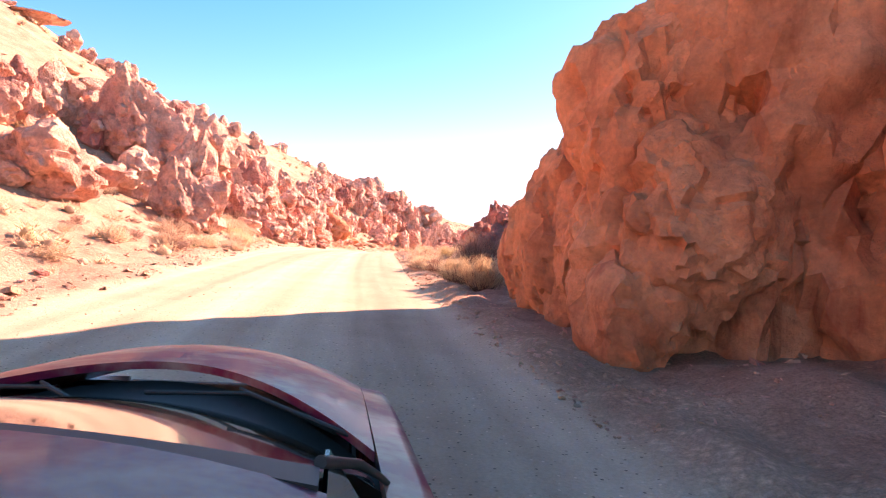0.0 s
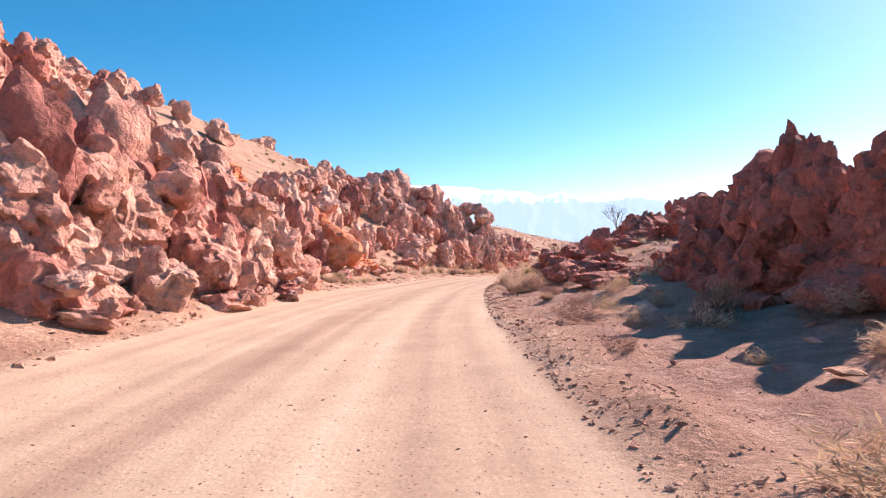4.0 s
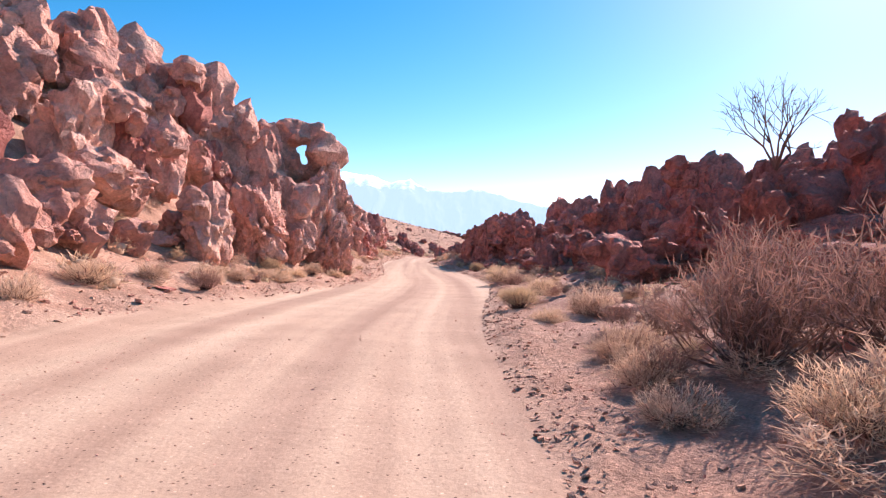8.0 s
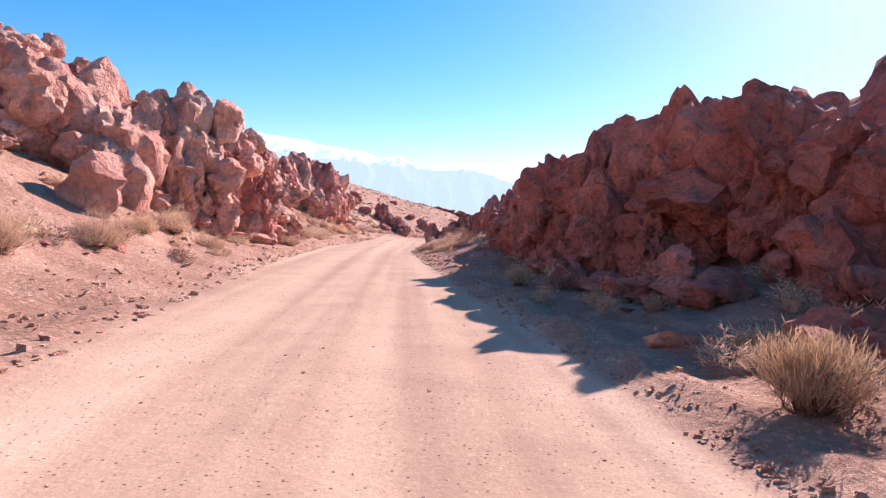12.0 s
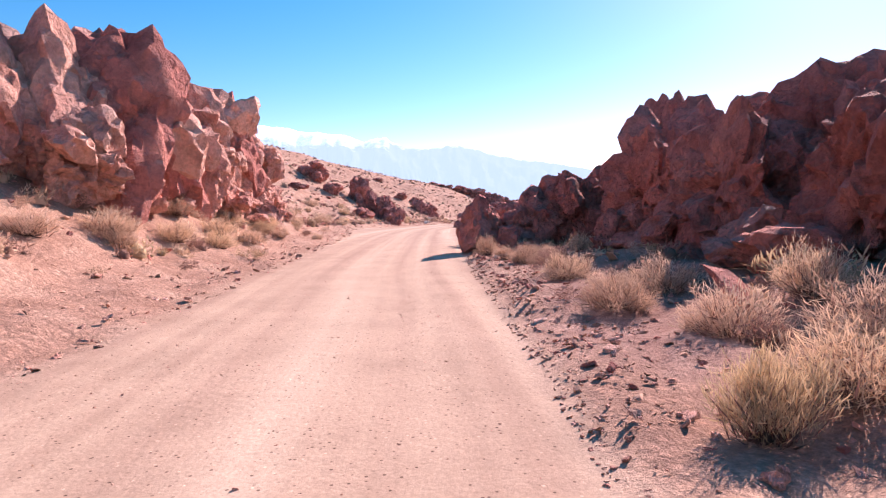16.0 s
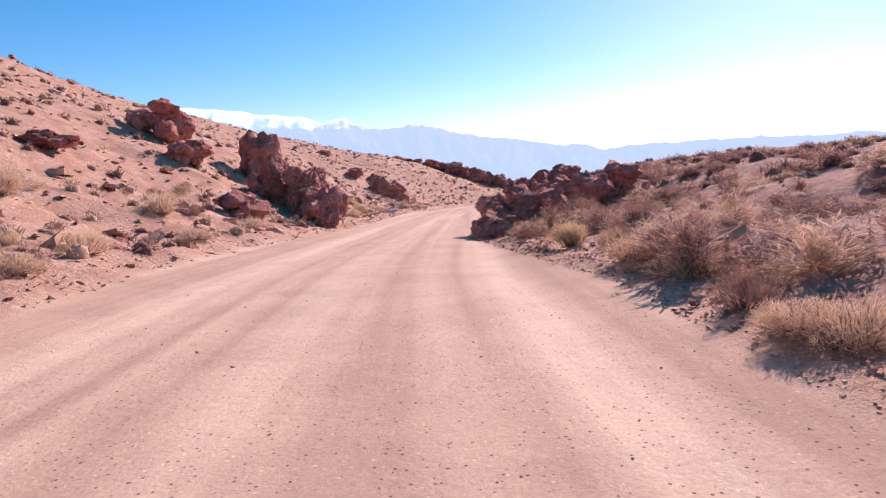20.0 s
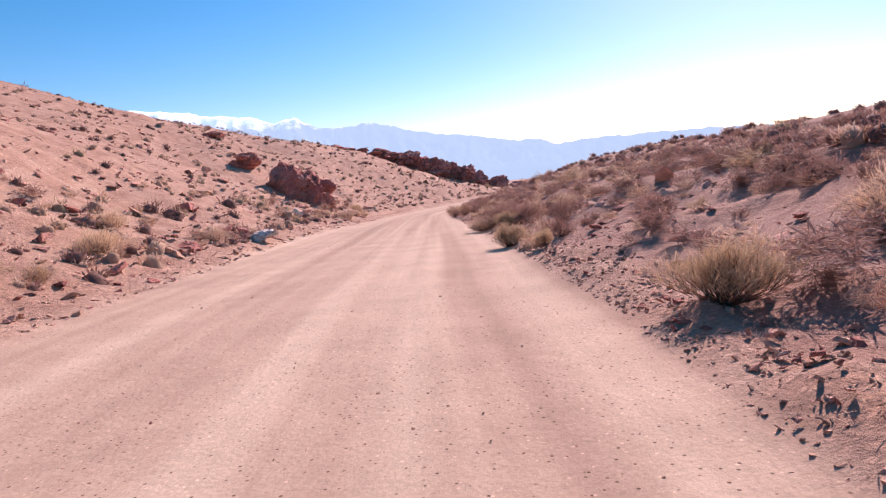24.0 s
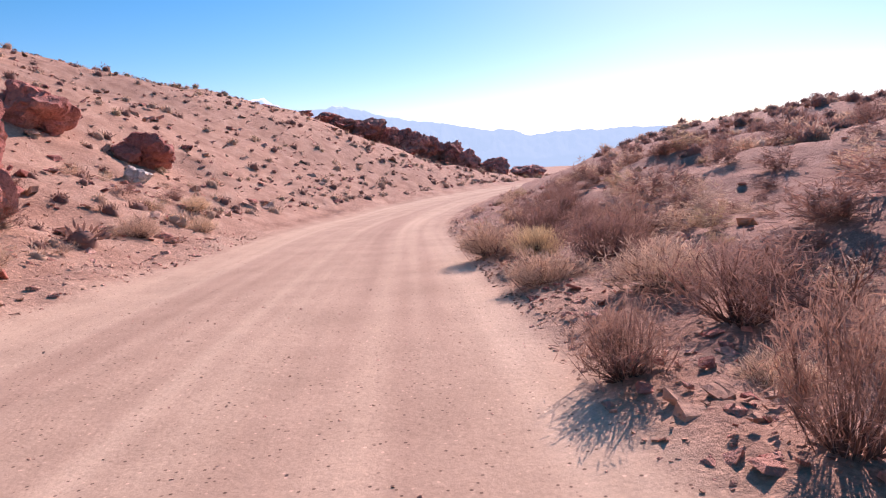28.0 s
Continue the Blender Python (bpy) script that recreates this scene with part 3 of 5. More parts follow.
ridge("heaped pale-red boulders low on a sunlit slope", "pale", [(49, -11, 6.0), (53, -11.2, 7.4), (59, -11, 7.8), (64, -10.2, 6.2), (67, -11.5, 5.4)], -7.6)
ridge("upper band of pale-red crags on the slope", "pale", [(44, -18, 11.0), (53, -15.5, 10.8), (61, -23, 14.7), (70, -25, 16.2), (81, -27, 16.0)], -14.5, 2.6, (0, 0.5, 1.0))
ridge("pale-red crags high above the start", "pale", [(8, -24, 11), (20, -22, 11), (32, -20, 10.5), (42, -20, 11)], -15, 3.0, (0, 0.5, 1.0))
ridge("long slope of red crags over the road", "pale", [(76, -14.5, 8.8), (90, -18.4, 10.6), (102, -22, 13.7), (110, -19.6, 13.8), (117, -18.5, 14.5), (119.5, -13, 11.6), (122, -11, 10.9)], -10.2, 2.3)
ridge("red crags dropping to the verge", "pale", [(145, -19, 9.8), (152, -14.4, 8.6), (154, -11, 8.0), (156, -9, 6.6), (160, -8.2, 4.6), (166, -7.4, 2.8)], (-14, -11.5, -9.5, -8, -7, -6.6))
ridge("rounded red crags heaped beside the road", "pale", [(177, -14, 8.2), (184.5, -14.5, 9.9), (188, -12.1, 9.2), (193, -9.9, 8.4), (198.4, -10.2, 8.2), (203.6, -10.4, 8.2), (207, -10, 7.8), (211, -11.4, 7.6), (215, -12.6, 6.6), (218, -13, 4.6)], (-12, -11.5, -10.8, -9.8, -9, -8.5, -8.4, -9, -10, -10.8))
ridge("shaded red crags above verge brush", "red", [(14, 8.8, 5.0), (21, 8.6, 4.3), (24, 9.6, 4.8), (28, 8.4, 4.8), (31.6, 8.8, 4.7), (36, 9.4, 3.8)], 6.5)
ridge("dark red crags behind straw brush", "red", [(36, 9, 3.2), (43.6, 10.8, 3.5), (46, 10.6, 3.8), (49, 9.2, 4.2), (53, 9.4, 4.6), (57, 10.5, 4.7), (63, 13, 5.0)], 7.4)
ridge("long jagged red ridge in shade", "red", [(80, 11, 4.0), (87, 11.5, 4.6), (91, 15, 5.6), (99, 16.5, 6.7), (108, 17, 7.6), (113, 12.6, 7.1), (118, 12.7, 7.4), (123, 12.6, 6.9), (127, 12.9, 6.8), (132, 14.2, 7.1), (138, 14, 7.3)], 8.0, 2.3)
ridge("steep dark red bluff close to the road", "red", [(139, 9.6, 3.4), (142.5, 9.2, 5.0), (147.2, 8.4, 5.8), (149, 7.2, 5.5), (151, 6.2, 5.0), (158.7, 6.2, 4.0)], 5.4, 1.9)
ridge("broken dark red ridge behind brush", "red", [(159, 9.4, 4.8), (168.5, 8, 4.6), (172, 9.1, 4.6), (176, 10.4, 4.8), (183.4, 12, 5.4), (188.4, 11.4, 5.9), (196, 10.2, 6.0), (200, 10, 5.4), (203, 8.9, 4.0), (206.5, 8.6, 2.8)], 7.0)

# left of the road, from the start onwards
def pinnacle(seed):
    """A jointed rock that narrows to a point, with broad flat flanks."""
    v, f = rock_shape(seed, 5, 1.0, 0.04, 0.75)
    q = 1.12 - 0.62 * smooth(v[:, 2], -0.6, 1.0)
    v[:, 0] = v[:, 0] * q + 0.18 * v[:, 2]
    v[:, 1] *= q
    return v / np.abs(v).max(axis=0), f


ROCKS["point", "big"] = ROCKS["point", "hero"] = [mesh_of("boulder", *pinnacle(310 + k), ROCK_PALE) for k in range(4)]
ROCKS["point", "mid"] = ROCKS["pale", "mid"]
outcrop("pointed pink rock pinnacles standing over dry brush", "point", [
    (42, -15.5, 7.5, 6.5, 11.4), (33.6, -9.6, 3.6, 3.6, 4.8), (40, -11.2, 4.6, 4.6, 7.8), (47, -13.5, 5, 5, 9.4), (50.5, -11, 4, 4, 6.6)], 2)
outcrop("sunlit pointed red rock pinnacles above dry brush", "pale", [
    (47, -20, 6, 6, 11.5), (36, -13, 4, 4, 5.5), (26, -12, 4.5, 4, 5.2), (22, -17, 5, 5, 8), (14, -20, 6, 6, 9.5)])
outcrop("jumbled red boulders on a sunlit slope", "pale", [
    (54, -10.2, 3.6, 4, 4.8), (57, -8.6, 2.4, 3.2, 3.4), (61, -12, 4, 4, 8), (57.5, -7.6, 1.5, 1.7, 2.2), (64, -9, 3, 4, 5.2), (67, -14, 4, 4, 8.6), (50, -13, 4, 4, 6.5),
    (68, -28, 6, 6, 15.5), (60, -36, 6, 6, 15.5), (71, -33, 5, 5, 19), (79, -33, 6, 6, 19), (73, -19, 4, 5, 11), (52, -24, 5, 5, 13)])
outcrop("ochre overhanging rock with hollows by the verge", "ochre", [
    (79, -11.5, 5, 4.5, 5.0), (77, -15.5, 5, 6, 7.6), (82, -14, 4, 4, 6.5), (74, -18, 5, 4, 8.5), (84.5, -10.8, 2.2, 2.5, 2.6), (80, -20, 5, 5, 10)])
outcrop("high red rock wall with jumbled boulders", "pale", [
    (99, -11, 3.0, 3.2, 4.3), (104, -12, 4, 4, 5.4), (106, -9, 2.8, 3.2, 4.5), (111, -8.6, 3.2, 3.6, 5.0), (115, -8.2, 3.2, 3.6, 6.0), (119.5, -7.8, 3.0, 3.4, 6.2), (121.6, -7.6, 2.4, 2.8, 6.4),
    (121, -20, 6, 6, 15.5), (115, -17.5, 6, 6, 12.5), (110, -15.5, 5, 5, 9.5), (119, -14, 6, 6, 13), (124, -14, 5, 5, 11.6), (120.5, -11.3, 3.6, 4, 9.2), (112, -22, 5, 5, 13.5), (104, -19, 4, 4, 10)])
outcrop("red rock pillar with a window through its top", "pale", [
    (125.2, -9.2, 3.6, 3.4, 6.9), (126.5, -7.3, 2.6, 3.2, 6.6), (122.0, -11.4, 3.2, 3.2, 9.6), (128, -8.4, 2.6, 2.8, 5.0), (125, -7.4, 2.2, 2.4, 6.6), (119.2, -6.5, 2.2, 2.8, 4.2), (121.6, -6.6, 2.4, 2.8, 5.9), (123.8, -6.9, 2.2, 2.6, 7.4)])
outcrop("red boulders stepping down a brushy slope", "pale", [
    (152, -10.5, 3.0, 3.4, 6.2), (150.5, -12.5, 3.6, 4, 7.4), (156, -8.0, 2.4, 3, 4.0), (160, -7.6, 2.2, 3, 3.0), (165, -7.4, 2.0, 3, 2.4),
    (145, -21, 3.4, 3.4, 10.4), (158, -11, 3, 3.4, 5.5), (169, -25, 4, 4, 13)])
outcrop("rounded red boulders heaped beside the road", "pale", [
    (186, -11.5, 4, 4.4, 6.0), (191, -9.6, 3.4, 4, 5.2), (183, -14, 4, 4, 7.2), (188, -14, 4.4, 4.4, 8.6), (194, -11, 4, 4, 6.6), (178, -14.5, 4.6, 4.6, 7.4), (176, -17, 5, 5, 9)])
outcrop("tall red rock bluff in sun and shade", "pale", [
    (200.5, -10, 3.0, 3.6, 6.0), (202, -11, 4, 4, 7.0), (199, -13, 5, 5, 9.6), (196, -17, 5, 5, 11.5), (204, -14, 4, 4, 8.0), (206, -10, 2.6, 3, 3.8), (208, -13, 5, 5, 10.0), (212.5, -14, 4.5, 4.5, 8.6), (192, -20, 5, 5, 12.5)])
outcrop("low dark red boulders on an open slope", "red", [
    (254, -7.6, 2.6, 3.2, 2.8), (256, -9.2, 3.0, 3.4, 4.2), (257, -11, 3.2, 3.4, 5.2), (264, -14.5, 3.2, 3.4, 7.6), (261, -20, 3.8, 3.8, 9.8), (247, -10, 2.2, 2.2, 2.8), (255, -16, 2.6, 2.6, 6.2), (243, -17, 2.4, 2.4, 5.6), (270, -12, 2.4, 3, 5.0)], 5)
outcrop("cracked red boulders among low brush", "red", [
    (318, -11.7, 3.2, 3.0, 5.6), (325, -19.3, 3.0, 3.0, 8.4), (331, -16.4, 3.4, 3.2, 7.6), (347, -29.5, 4, 3.6, 13.6), (316, -10, 2.0, 2, 3.2), (334, -13, 2.6, 2.8, 5.4), (321, -14.5, 3, 3, 6.4)], 5)
outcrop("long dark red ridge across the valley", "red", [
    (407, -33, 9, 7, 15.7), (408, -27, 8, 7, 14.4), (408.5, -22, 8, 7, 14.7), (409, -17, 7, 6, 13.4), (409.5, -13, 7, 7, 13.3), (410, -9.5, 7, 6, 12.0), (410.3, -6, 7, 7, 11.8), (410.5, -2.5, 6.5, 6, 10.2),
    (410.6, 1, 6.5, 6, 9.8), (410.7, 4.5, 6, 6, 8.6), (410.5, 8, 6, 6, 7.4), (410.3, 11.5, 6, 5, 6.0), (409.6, 16, 6, 5, 4.2), (408.6, 21, 6, 5, 2.4)], 3)

# right of the road
ROCKS["wall", "hero"] = [mesh_of("boulder", *rock_shape(170 + k, 5, 0.55, 0.13, 0.4), ROCK_OCHRE) for k in range(4)]
ROCKS["wall", "big"] = ROCKS["wall", "hero"]
ROCKS["wall", "mid"] = [mesh_of("boulder", *rock_shape(180 + k, 4, 0.7, 0.08, 0.5), ROCK_OCHRE) for k in range(5)]
wall = outcrop("huge ochre rock wall with a hollow, in shade", "wall", [
    (15.0, 9.4, 5, 5, 9.5), (11.5, 8.8, 5, 5, 9.0), (1.0, 9.4, 6, 6, 9), (-2.0, 8.6, 5, 5, 7.5), (8.6, 7.2, 4.2, 4.4, 8.2), (9.4, 4.7, 3.0, 3.0, 5.3), (10.6, 4.4, 2.8, 3.0, 4.1), (12.0, 3.9, 2.2, 2.4, 3.6), (12.8, 5.2, 2.4, 2.6, 2.5), (14.4, 5.6, 2.8, 3.0, 3.2), (17.8, 6.9, 3.0, 3.4, 2.9), (21.2, 8.2, 3.4, 3.8, 4.2), (24.6, 7.8, 3.2, 3.6, 3.8), (8.4, 3.7, 1.7, 2.0, 1.7)], 1)
put_rock(ROCKS["wall", "hero"][1], 8.0, 4.4, float(road_z(8)) + 1.0, (2.6, 2.5, 2.5), wall, 6)
# the wall's face, with its dark hollow
face = new("boulder", mesh_of("boulder", *rock_shape(176, 5, 0.55, 0.05, 0.3, (-0.93, 0.30, 0.22)), ROCK_OCHRE))
_x, _y = place(4.6, 8.4)
face.matrix_world = pose(float(_x), float(_y), float(road_z(5)) + 3.0, 0, 4, heading(5)) @ Matrix.Diagonal((3.4, 4.8, 5.2, 1))
face.parent = wall
cave = new("boulder", mesh_of("boulder", *rock_shape(178, 5, 0.55, 0.05, 0.3, (-0.66, -0.73, 0.16)), ROCK_OCHRE))
_x, _y = place(8.9, 5.7)
cave.matrix_world = pose(float(_x), float(_y), float(road_z(9)) + 3.0, 0, 3, heading(9)) @ Matrix.Diagonal((2.4, 2.3, 3.9, 1))
cave.parent = wall
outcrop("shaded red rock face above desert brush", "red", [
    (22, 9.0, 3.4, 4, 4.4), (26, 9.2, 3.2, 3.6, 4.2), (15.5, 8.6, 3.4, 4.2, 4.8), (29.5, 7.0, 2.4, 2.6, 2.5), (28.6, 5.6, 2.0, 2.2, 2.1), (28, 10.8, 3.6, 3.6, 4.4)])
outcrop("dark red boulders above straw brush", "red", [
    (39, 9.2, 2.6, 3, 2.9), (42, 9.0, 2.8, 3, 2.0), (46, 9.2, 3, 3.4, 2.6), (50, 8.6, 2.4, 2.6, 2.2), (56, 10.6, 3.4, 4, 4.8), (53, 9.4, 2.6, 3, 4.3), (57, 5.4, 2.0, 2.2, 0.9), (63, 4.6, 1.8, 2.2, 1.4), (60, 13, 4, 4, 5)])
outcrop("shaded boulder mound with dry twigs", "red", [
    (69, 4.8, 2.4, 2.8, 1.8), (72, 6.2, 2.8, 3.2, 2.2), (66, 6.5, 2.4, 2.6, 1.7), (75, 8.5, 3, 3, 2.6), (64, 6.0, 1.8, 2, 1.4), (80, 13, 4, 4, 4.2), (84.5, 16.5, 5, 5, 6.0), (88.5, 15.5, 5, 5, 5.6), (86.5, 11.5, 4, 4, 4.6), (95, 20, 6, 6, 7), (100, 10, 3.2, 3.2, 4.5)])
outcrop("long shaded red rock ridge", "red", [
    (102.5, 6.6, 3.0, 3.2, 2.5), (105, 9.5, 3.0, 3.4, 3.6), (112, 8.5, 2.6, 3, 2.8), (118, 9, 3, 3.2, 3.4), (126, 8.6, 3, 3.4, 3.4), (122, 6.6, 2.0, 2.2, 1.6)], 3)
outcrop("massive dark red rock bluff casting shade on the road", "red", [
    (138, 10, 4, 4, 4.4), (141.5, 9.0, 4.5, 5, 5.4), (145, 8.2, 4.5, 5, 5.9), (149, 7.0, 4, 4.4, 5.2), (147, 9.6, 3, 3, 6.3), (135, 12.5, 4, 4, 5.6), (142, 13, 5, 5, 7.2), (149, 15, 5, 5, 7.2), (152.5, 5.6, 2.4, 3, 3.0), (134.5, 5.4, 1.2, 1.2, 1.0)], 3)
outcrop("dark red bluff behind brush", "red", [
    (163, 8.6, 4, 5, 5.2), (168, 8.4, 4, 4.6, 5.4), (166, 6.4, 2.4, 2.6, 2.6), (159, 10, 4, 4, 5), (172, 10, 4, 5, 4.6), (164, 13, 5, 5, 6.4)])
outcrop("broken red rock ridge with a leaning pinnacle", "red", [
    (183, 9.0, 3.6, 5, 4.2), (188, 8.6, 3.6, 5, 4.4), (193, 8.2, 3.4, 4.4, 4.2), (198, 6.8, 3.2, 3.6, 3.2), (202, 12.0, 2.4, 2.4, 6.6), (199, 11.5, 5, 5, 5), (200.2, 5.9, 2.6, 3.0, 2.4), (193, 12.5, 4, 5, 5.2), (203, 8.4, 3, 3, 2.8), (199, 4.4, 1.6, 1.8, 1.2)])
outcrop("rounded red boulder standing at the road edge", "red", [(196.9, 3.0, 2.2, 2.6, 2.5), (198.6, 4.0, 1.8, 2.0, 2.0), (197.8, 4.9, 2.6, 3.0, 2.7)], 1)
outcrop("low red rock knob beside the road", "red", [
    (241.4, 2.1, 1.5, 2.2, 1.2), (243.6, 2.5, 2.0, 2.6, 1.7), (243, 3.9, 2.6, 3.2, 2.0), (247, 3.7, 3.0, 3.4, 2.5), (249, 5.6, 3.4, 3.4, 3.0), (245, 6.0, 3, 3, 2.4), (247, 8.0, 3, 3, 2.9), (241.5, 3.0, 1.6, 1.8, 1.1)], 5)


# single boulders between the outcrops
for k in range(150):
    if LAY.random() < 0.62:
        s = LAY.uniform(12, 205)
        d = -8.0 - LAY.random() ** 1.2 * 34
        if d > -11 and (s < 40 or 62 < s < 95):
            continue
    else:
        s = LAY.uniform(18, 203)
        d = 6.5 + LAY.random() * 14
    w = LAY.uniform(0.7, 2.4) * (1.25 if abs(d) > 16 else 0.9)
    # sunlit side coloured paler, shaded side darker red
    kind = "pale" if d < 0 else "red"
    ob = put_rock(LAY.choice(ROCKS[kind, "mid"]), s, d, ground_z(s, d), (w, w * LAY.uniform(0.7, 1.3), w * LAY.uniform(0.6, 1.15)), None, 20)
    tagged(ob, "weathered red boulder lodged in a stony slope", "boulder", group="boulders on the slopes")


# ---- the window in the pillar's top ----
def rock_ring():
    """A short arch of rock: a ring, uneven and pocked."""
    nu, nv = 40, 22
    u, w = np.meshgrid(np.linspace(0, 2 * np.pi, nu, endpoint=False), np.linspace(0, 2 * np.pi, nv, endpoint=False), indexing="ij")
    u, w = u.ravel(), w.ravel()
    minor = 0.60 + 0.16 * np.sin(u * 2 + 1) + 0.1 * np.cos(u * 3)
    out = np.where(np.cos(w) > 0, 2.3, 1.0)
    r = 1.0 + minor * out * np.cos(w)
    p = np.stack([r * np.cos(u), minor * 1.5 * np.sin(w), r * np.sin(u)], -1)
    n = np.stack([np.cos(w) * np.cos(u), np.sin(w), np.cos(w) * np.sin(u)], -1)
    p = p + n * (0.3 * fbm(p * 1.3 + 3, 5, 71))[:, None]
    i = np.arange(nu * nv).reshape(nu, nv)
    f = np.stack([i, np.roll(i, -1, 0), np.roll(np.roll(i, -1, 0), -1, 1), np.roll(i, -1, 1)], -1).reshape(-1, 4)
    return p, f


arch = new("rock_arch", mesh_of("rock_arch", *rock_ring(), ROCK_PALE))
tagged(arch, "red rock window worn through a pillar top", "rock arch")
_x, _y = place(124.2, -8.9)
arch.matrix_world = pose(float(_x), float(_y), float(road_z(124)) + 8.2, 4, 8, heading(124) + 12) @ Matrix.Diagonal((0.98, 1.5, 1.0, 1))


# ---- desert brush ----
def bush_parts(seed, shape, stems=24, sprigs=30):
    """Stems and foliage of a bush one metre wide: arrays of vertices, faces and how near the tip each vertex is."""
    rng = np.random.default_rng(seed)
    sv, sf, st, fv, ff, ft = [], [], [], [], [], []

    def kite(out_v, out_f, out_t, a, b, width, t0, t1):
        d = b - a
        side = np.cross(d, rng.normal(size=3))
        side /= np.linalg.norm(side) + 1e-9
        mid = a + d * 0.45
        k = len(out_v)
        out_v += [a, mid + side * width, b, mid - side * width]
        out_f += [(k, k + 1, k + 2), (k, k + 2, k + 3)]
        out_t += [t0, (t0 + t1) / 2, t1, (t0 + t1) / 2]

    for _ in range(stems):
        az = rng.uniform(0, 2 * np.pi)
        lean = {"dome": math.acos(rng.uniform(0.1, 1.0)), "spray": rng.uniform(0.0, 1.05), "twig": rng.uniform(0.1, 1.2)}[shape]
        way = np.array([math.cos(az) * math.sin(lean), math.sin(az) * math.sin(lean), math.cos(lean)])
        root = np.array([math.cos(az), math.sin(az), 0]) * rng.uniform(0, 0.10)
        root[2] = -0.03
        lump = float(vnoise(way[None] * 2.4 + seed * 3.1, 17)[0])
        length = {"dome": 0.38, "spray": 0.42, "twig": 0.50}[shape] * rng.uniform(0.75, 1.15) * (1 + 0.28 * lump)
        bendv = rng.normal(size=3) * 0.05
        mid = root + way * length * 0.5 + bendv
        end = root + way * length + np.array([0, 0, 0.06])
        kite(sv, sf, st, root, mid, 0.010, 0.0, 0.2)
        kite(sv, sf, st, mid, end, 0.007, 0.2, 0.4)
        for _ in range(sprigs):
            q = 1 - 0.6 * rng.random() ** 1.5
            a = (root * (1 - q) + end * q) + rng.normal(size=3) * 0.035
            w = way * {"dome": 0.9, "spray": 0.8, "twig": 0.6}[shape] + np.array([0, 0, {"dome": 0.45, "spray": 0.8, "twig": 0.3}[shape]]) + rng.normal(size=3) * {"dome": 0.8, "spray": 0.6, "twig": 0.85}[shape]
            w /= np.linalg.norm(w)
            ln = {"dome": 0.095, "spray": 0.12, "twig": 0.11}[shape] * rng.uniform(0.5, 1.2)
            e = a + w * ln
            e[2] = max(e[2], 0.02)
            kite(fv, ff, ft, a, e, rng.uniform(0.0022, 0.0044), 0.25 + 0.3 * q, 0.55 + 0.45 * q)
    return (np.array(sv), sf, st), (np.array(fv), ff, ft)


def leaf_mesh(name, v, f, tips, mat):
    me = bpy.data.meshes.new(name)
    me.from_pydata(v, [], f)
    a = me.attributes.new("tip", "FLOAT", "POINT")
    a.data.foreach_set("value", np.asarray(tips, float))
    me.materials.append(mat)
    return me


BUSH = {}
for kind, shape, mat, word, n in (("straw", "dome", STRAW, "round dry straw-coloured bush on stony ground", 5), ("plume", "dome", STRAW, "pale feathery grass clump with upright blades", 4),
                                  ("sage", "spray", SAGE, "yellow-green sagebrush on the verge", 4), ("twig", "twig", TWIG, "bare brown twiggy shrub", 4)):
    BUSH[kind] = []
    for k in range(n):
        stem, leaf = bush_parts(500 + 31 * k + len(kind), shape, *{"straw": (130, 34), "plume": (110, 34), "sage": (120, 32), "twig": (100, 26)}[kind])
        BUSH[kind].append((leaf_mesh("woody_base", *stem, TWIG), leaf_mesh("foliage", *leaf, mat), word))


def bush(kind, s, d, width, height, k=None):
    stem, leaf, word = LAY.choice(BUSH[kind]) if k is None else BUSH[kind][k]
    root = new("bush")
    x, y = place(s, d)
    root.matrix_world = pose(float(x), float(y), ground_z(s, d) - 0.02, 0, 0, LAY.uniform(0, 360)) @ Matrix.Diagonal((width, width * LAY.uniform(0.85, 1.15), height * 1.45, 1))
    tagged(root, word, "bush", group="desert bushes along the verge")
    for name, me in (("woody_base", stem), ("foliage", leaf)):
        new(name, me).parent = root
    return root


STRAW_BELT = [(176.5, 3.4, 1.5), (178, 4.8, 1.7), (174.5, 5, 1.6), (181.5, 3.2, 1.3), (183, 4.6, 1.6), (185.5, 3.5, 1.4), (173.4, 2.8, 1.2), (171.6, 4.2, 1.5), (172, -6.8, 1.7), (174.5, -6.4, 1.7), (170.5, -7.6, 1.6), (177.2, -6.6, 1.5), (76, 3, 1.4), (77.5, 4.2, 1.3), (74.5, 4.6, 1.5), (80, 3.1, 1.3), (81.5, 4.5, 1.6), (83, 2.9, 1.2), (84.6, 4.7, 1.5), (86, 3.4, 1.3), (79, 6, 1.6), (83, 6.5, 1.7), (72.5, 2.6, 1.1), (75.2, 6, 1.5), (90.5, 3.2, 1.2), (92, 4.4, 1.4), (23, -8.6, 1.4), (136, -7.6, 1.5)]
STRAW_BELT_b = [(138, -9, 1.6), (140.5, -8, 1.3), (142, -9.8, 1.6), (143.5, -7.4, 1.4), (146, -8.8, 1.5), (133, -8.2, 1.4), (128.5, -7, 1.3), (130, -6.4, 1.2), (131.5, -8.4, 1.5), (97, -8.2, 1.4), (100, -8, 1.3), (102.5, -7.6, 1.4), (105, -7.4, 1.2), (109, -7, 1.4), (112, -6.9, 1.2), (114.5, -6.6, 1.3), (117, -5.8, 1.2), (26, -7.6, 1.5), (28.5, -7, 1.6), (29.4, -8.6, 1.8), (31, -6.3, 1.4), (34.5, -6.6, 1.6), (37, -7.4, 1.8), (39, -8.6, 1.6), (42, -8.2, 1.5), (150, -7.8, 1.6), (153, -9, 1.8), (156, -7, 1.3)]
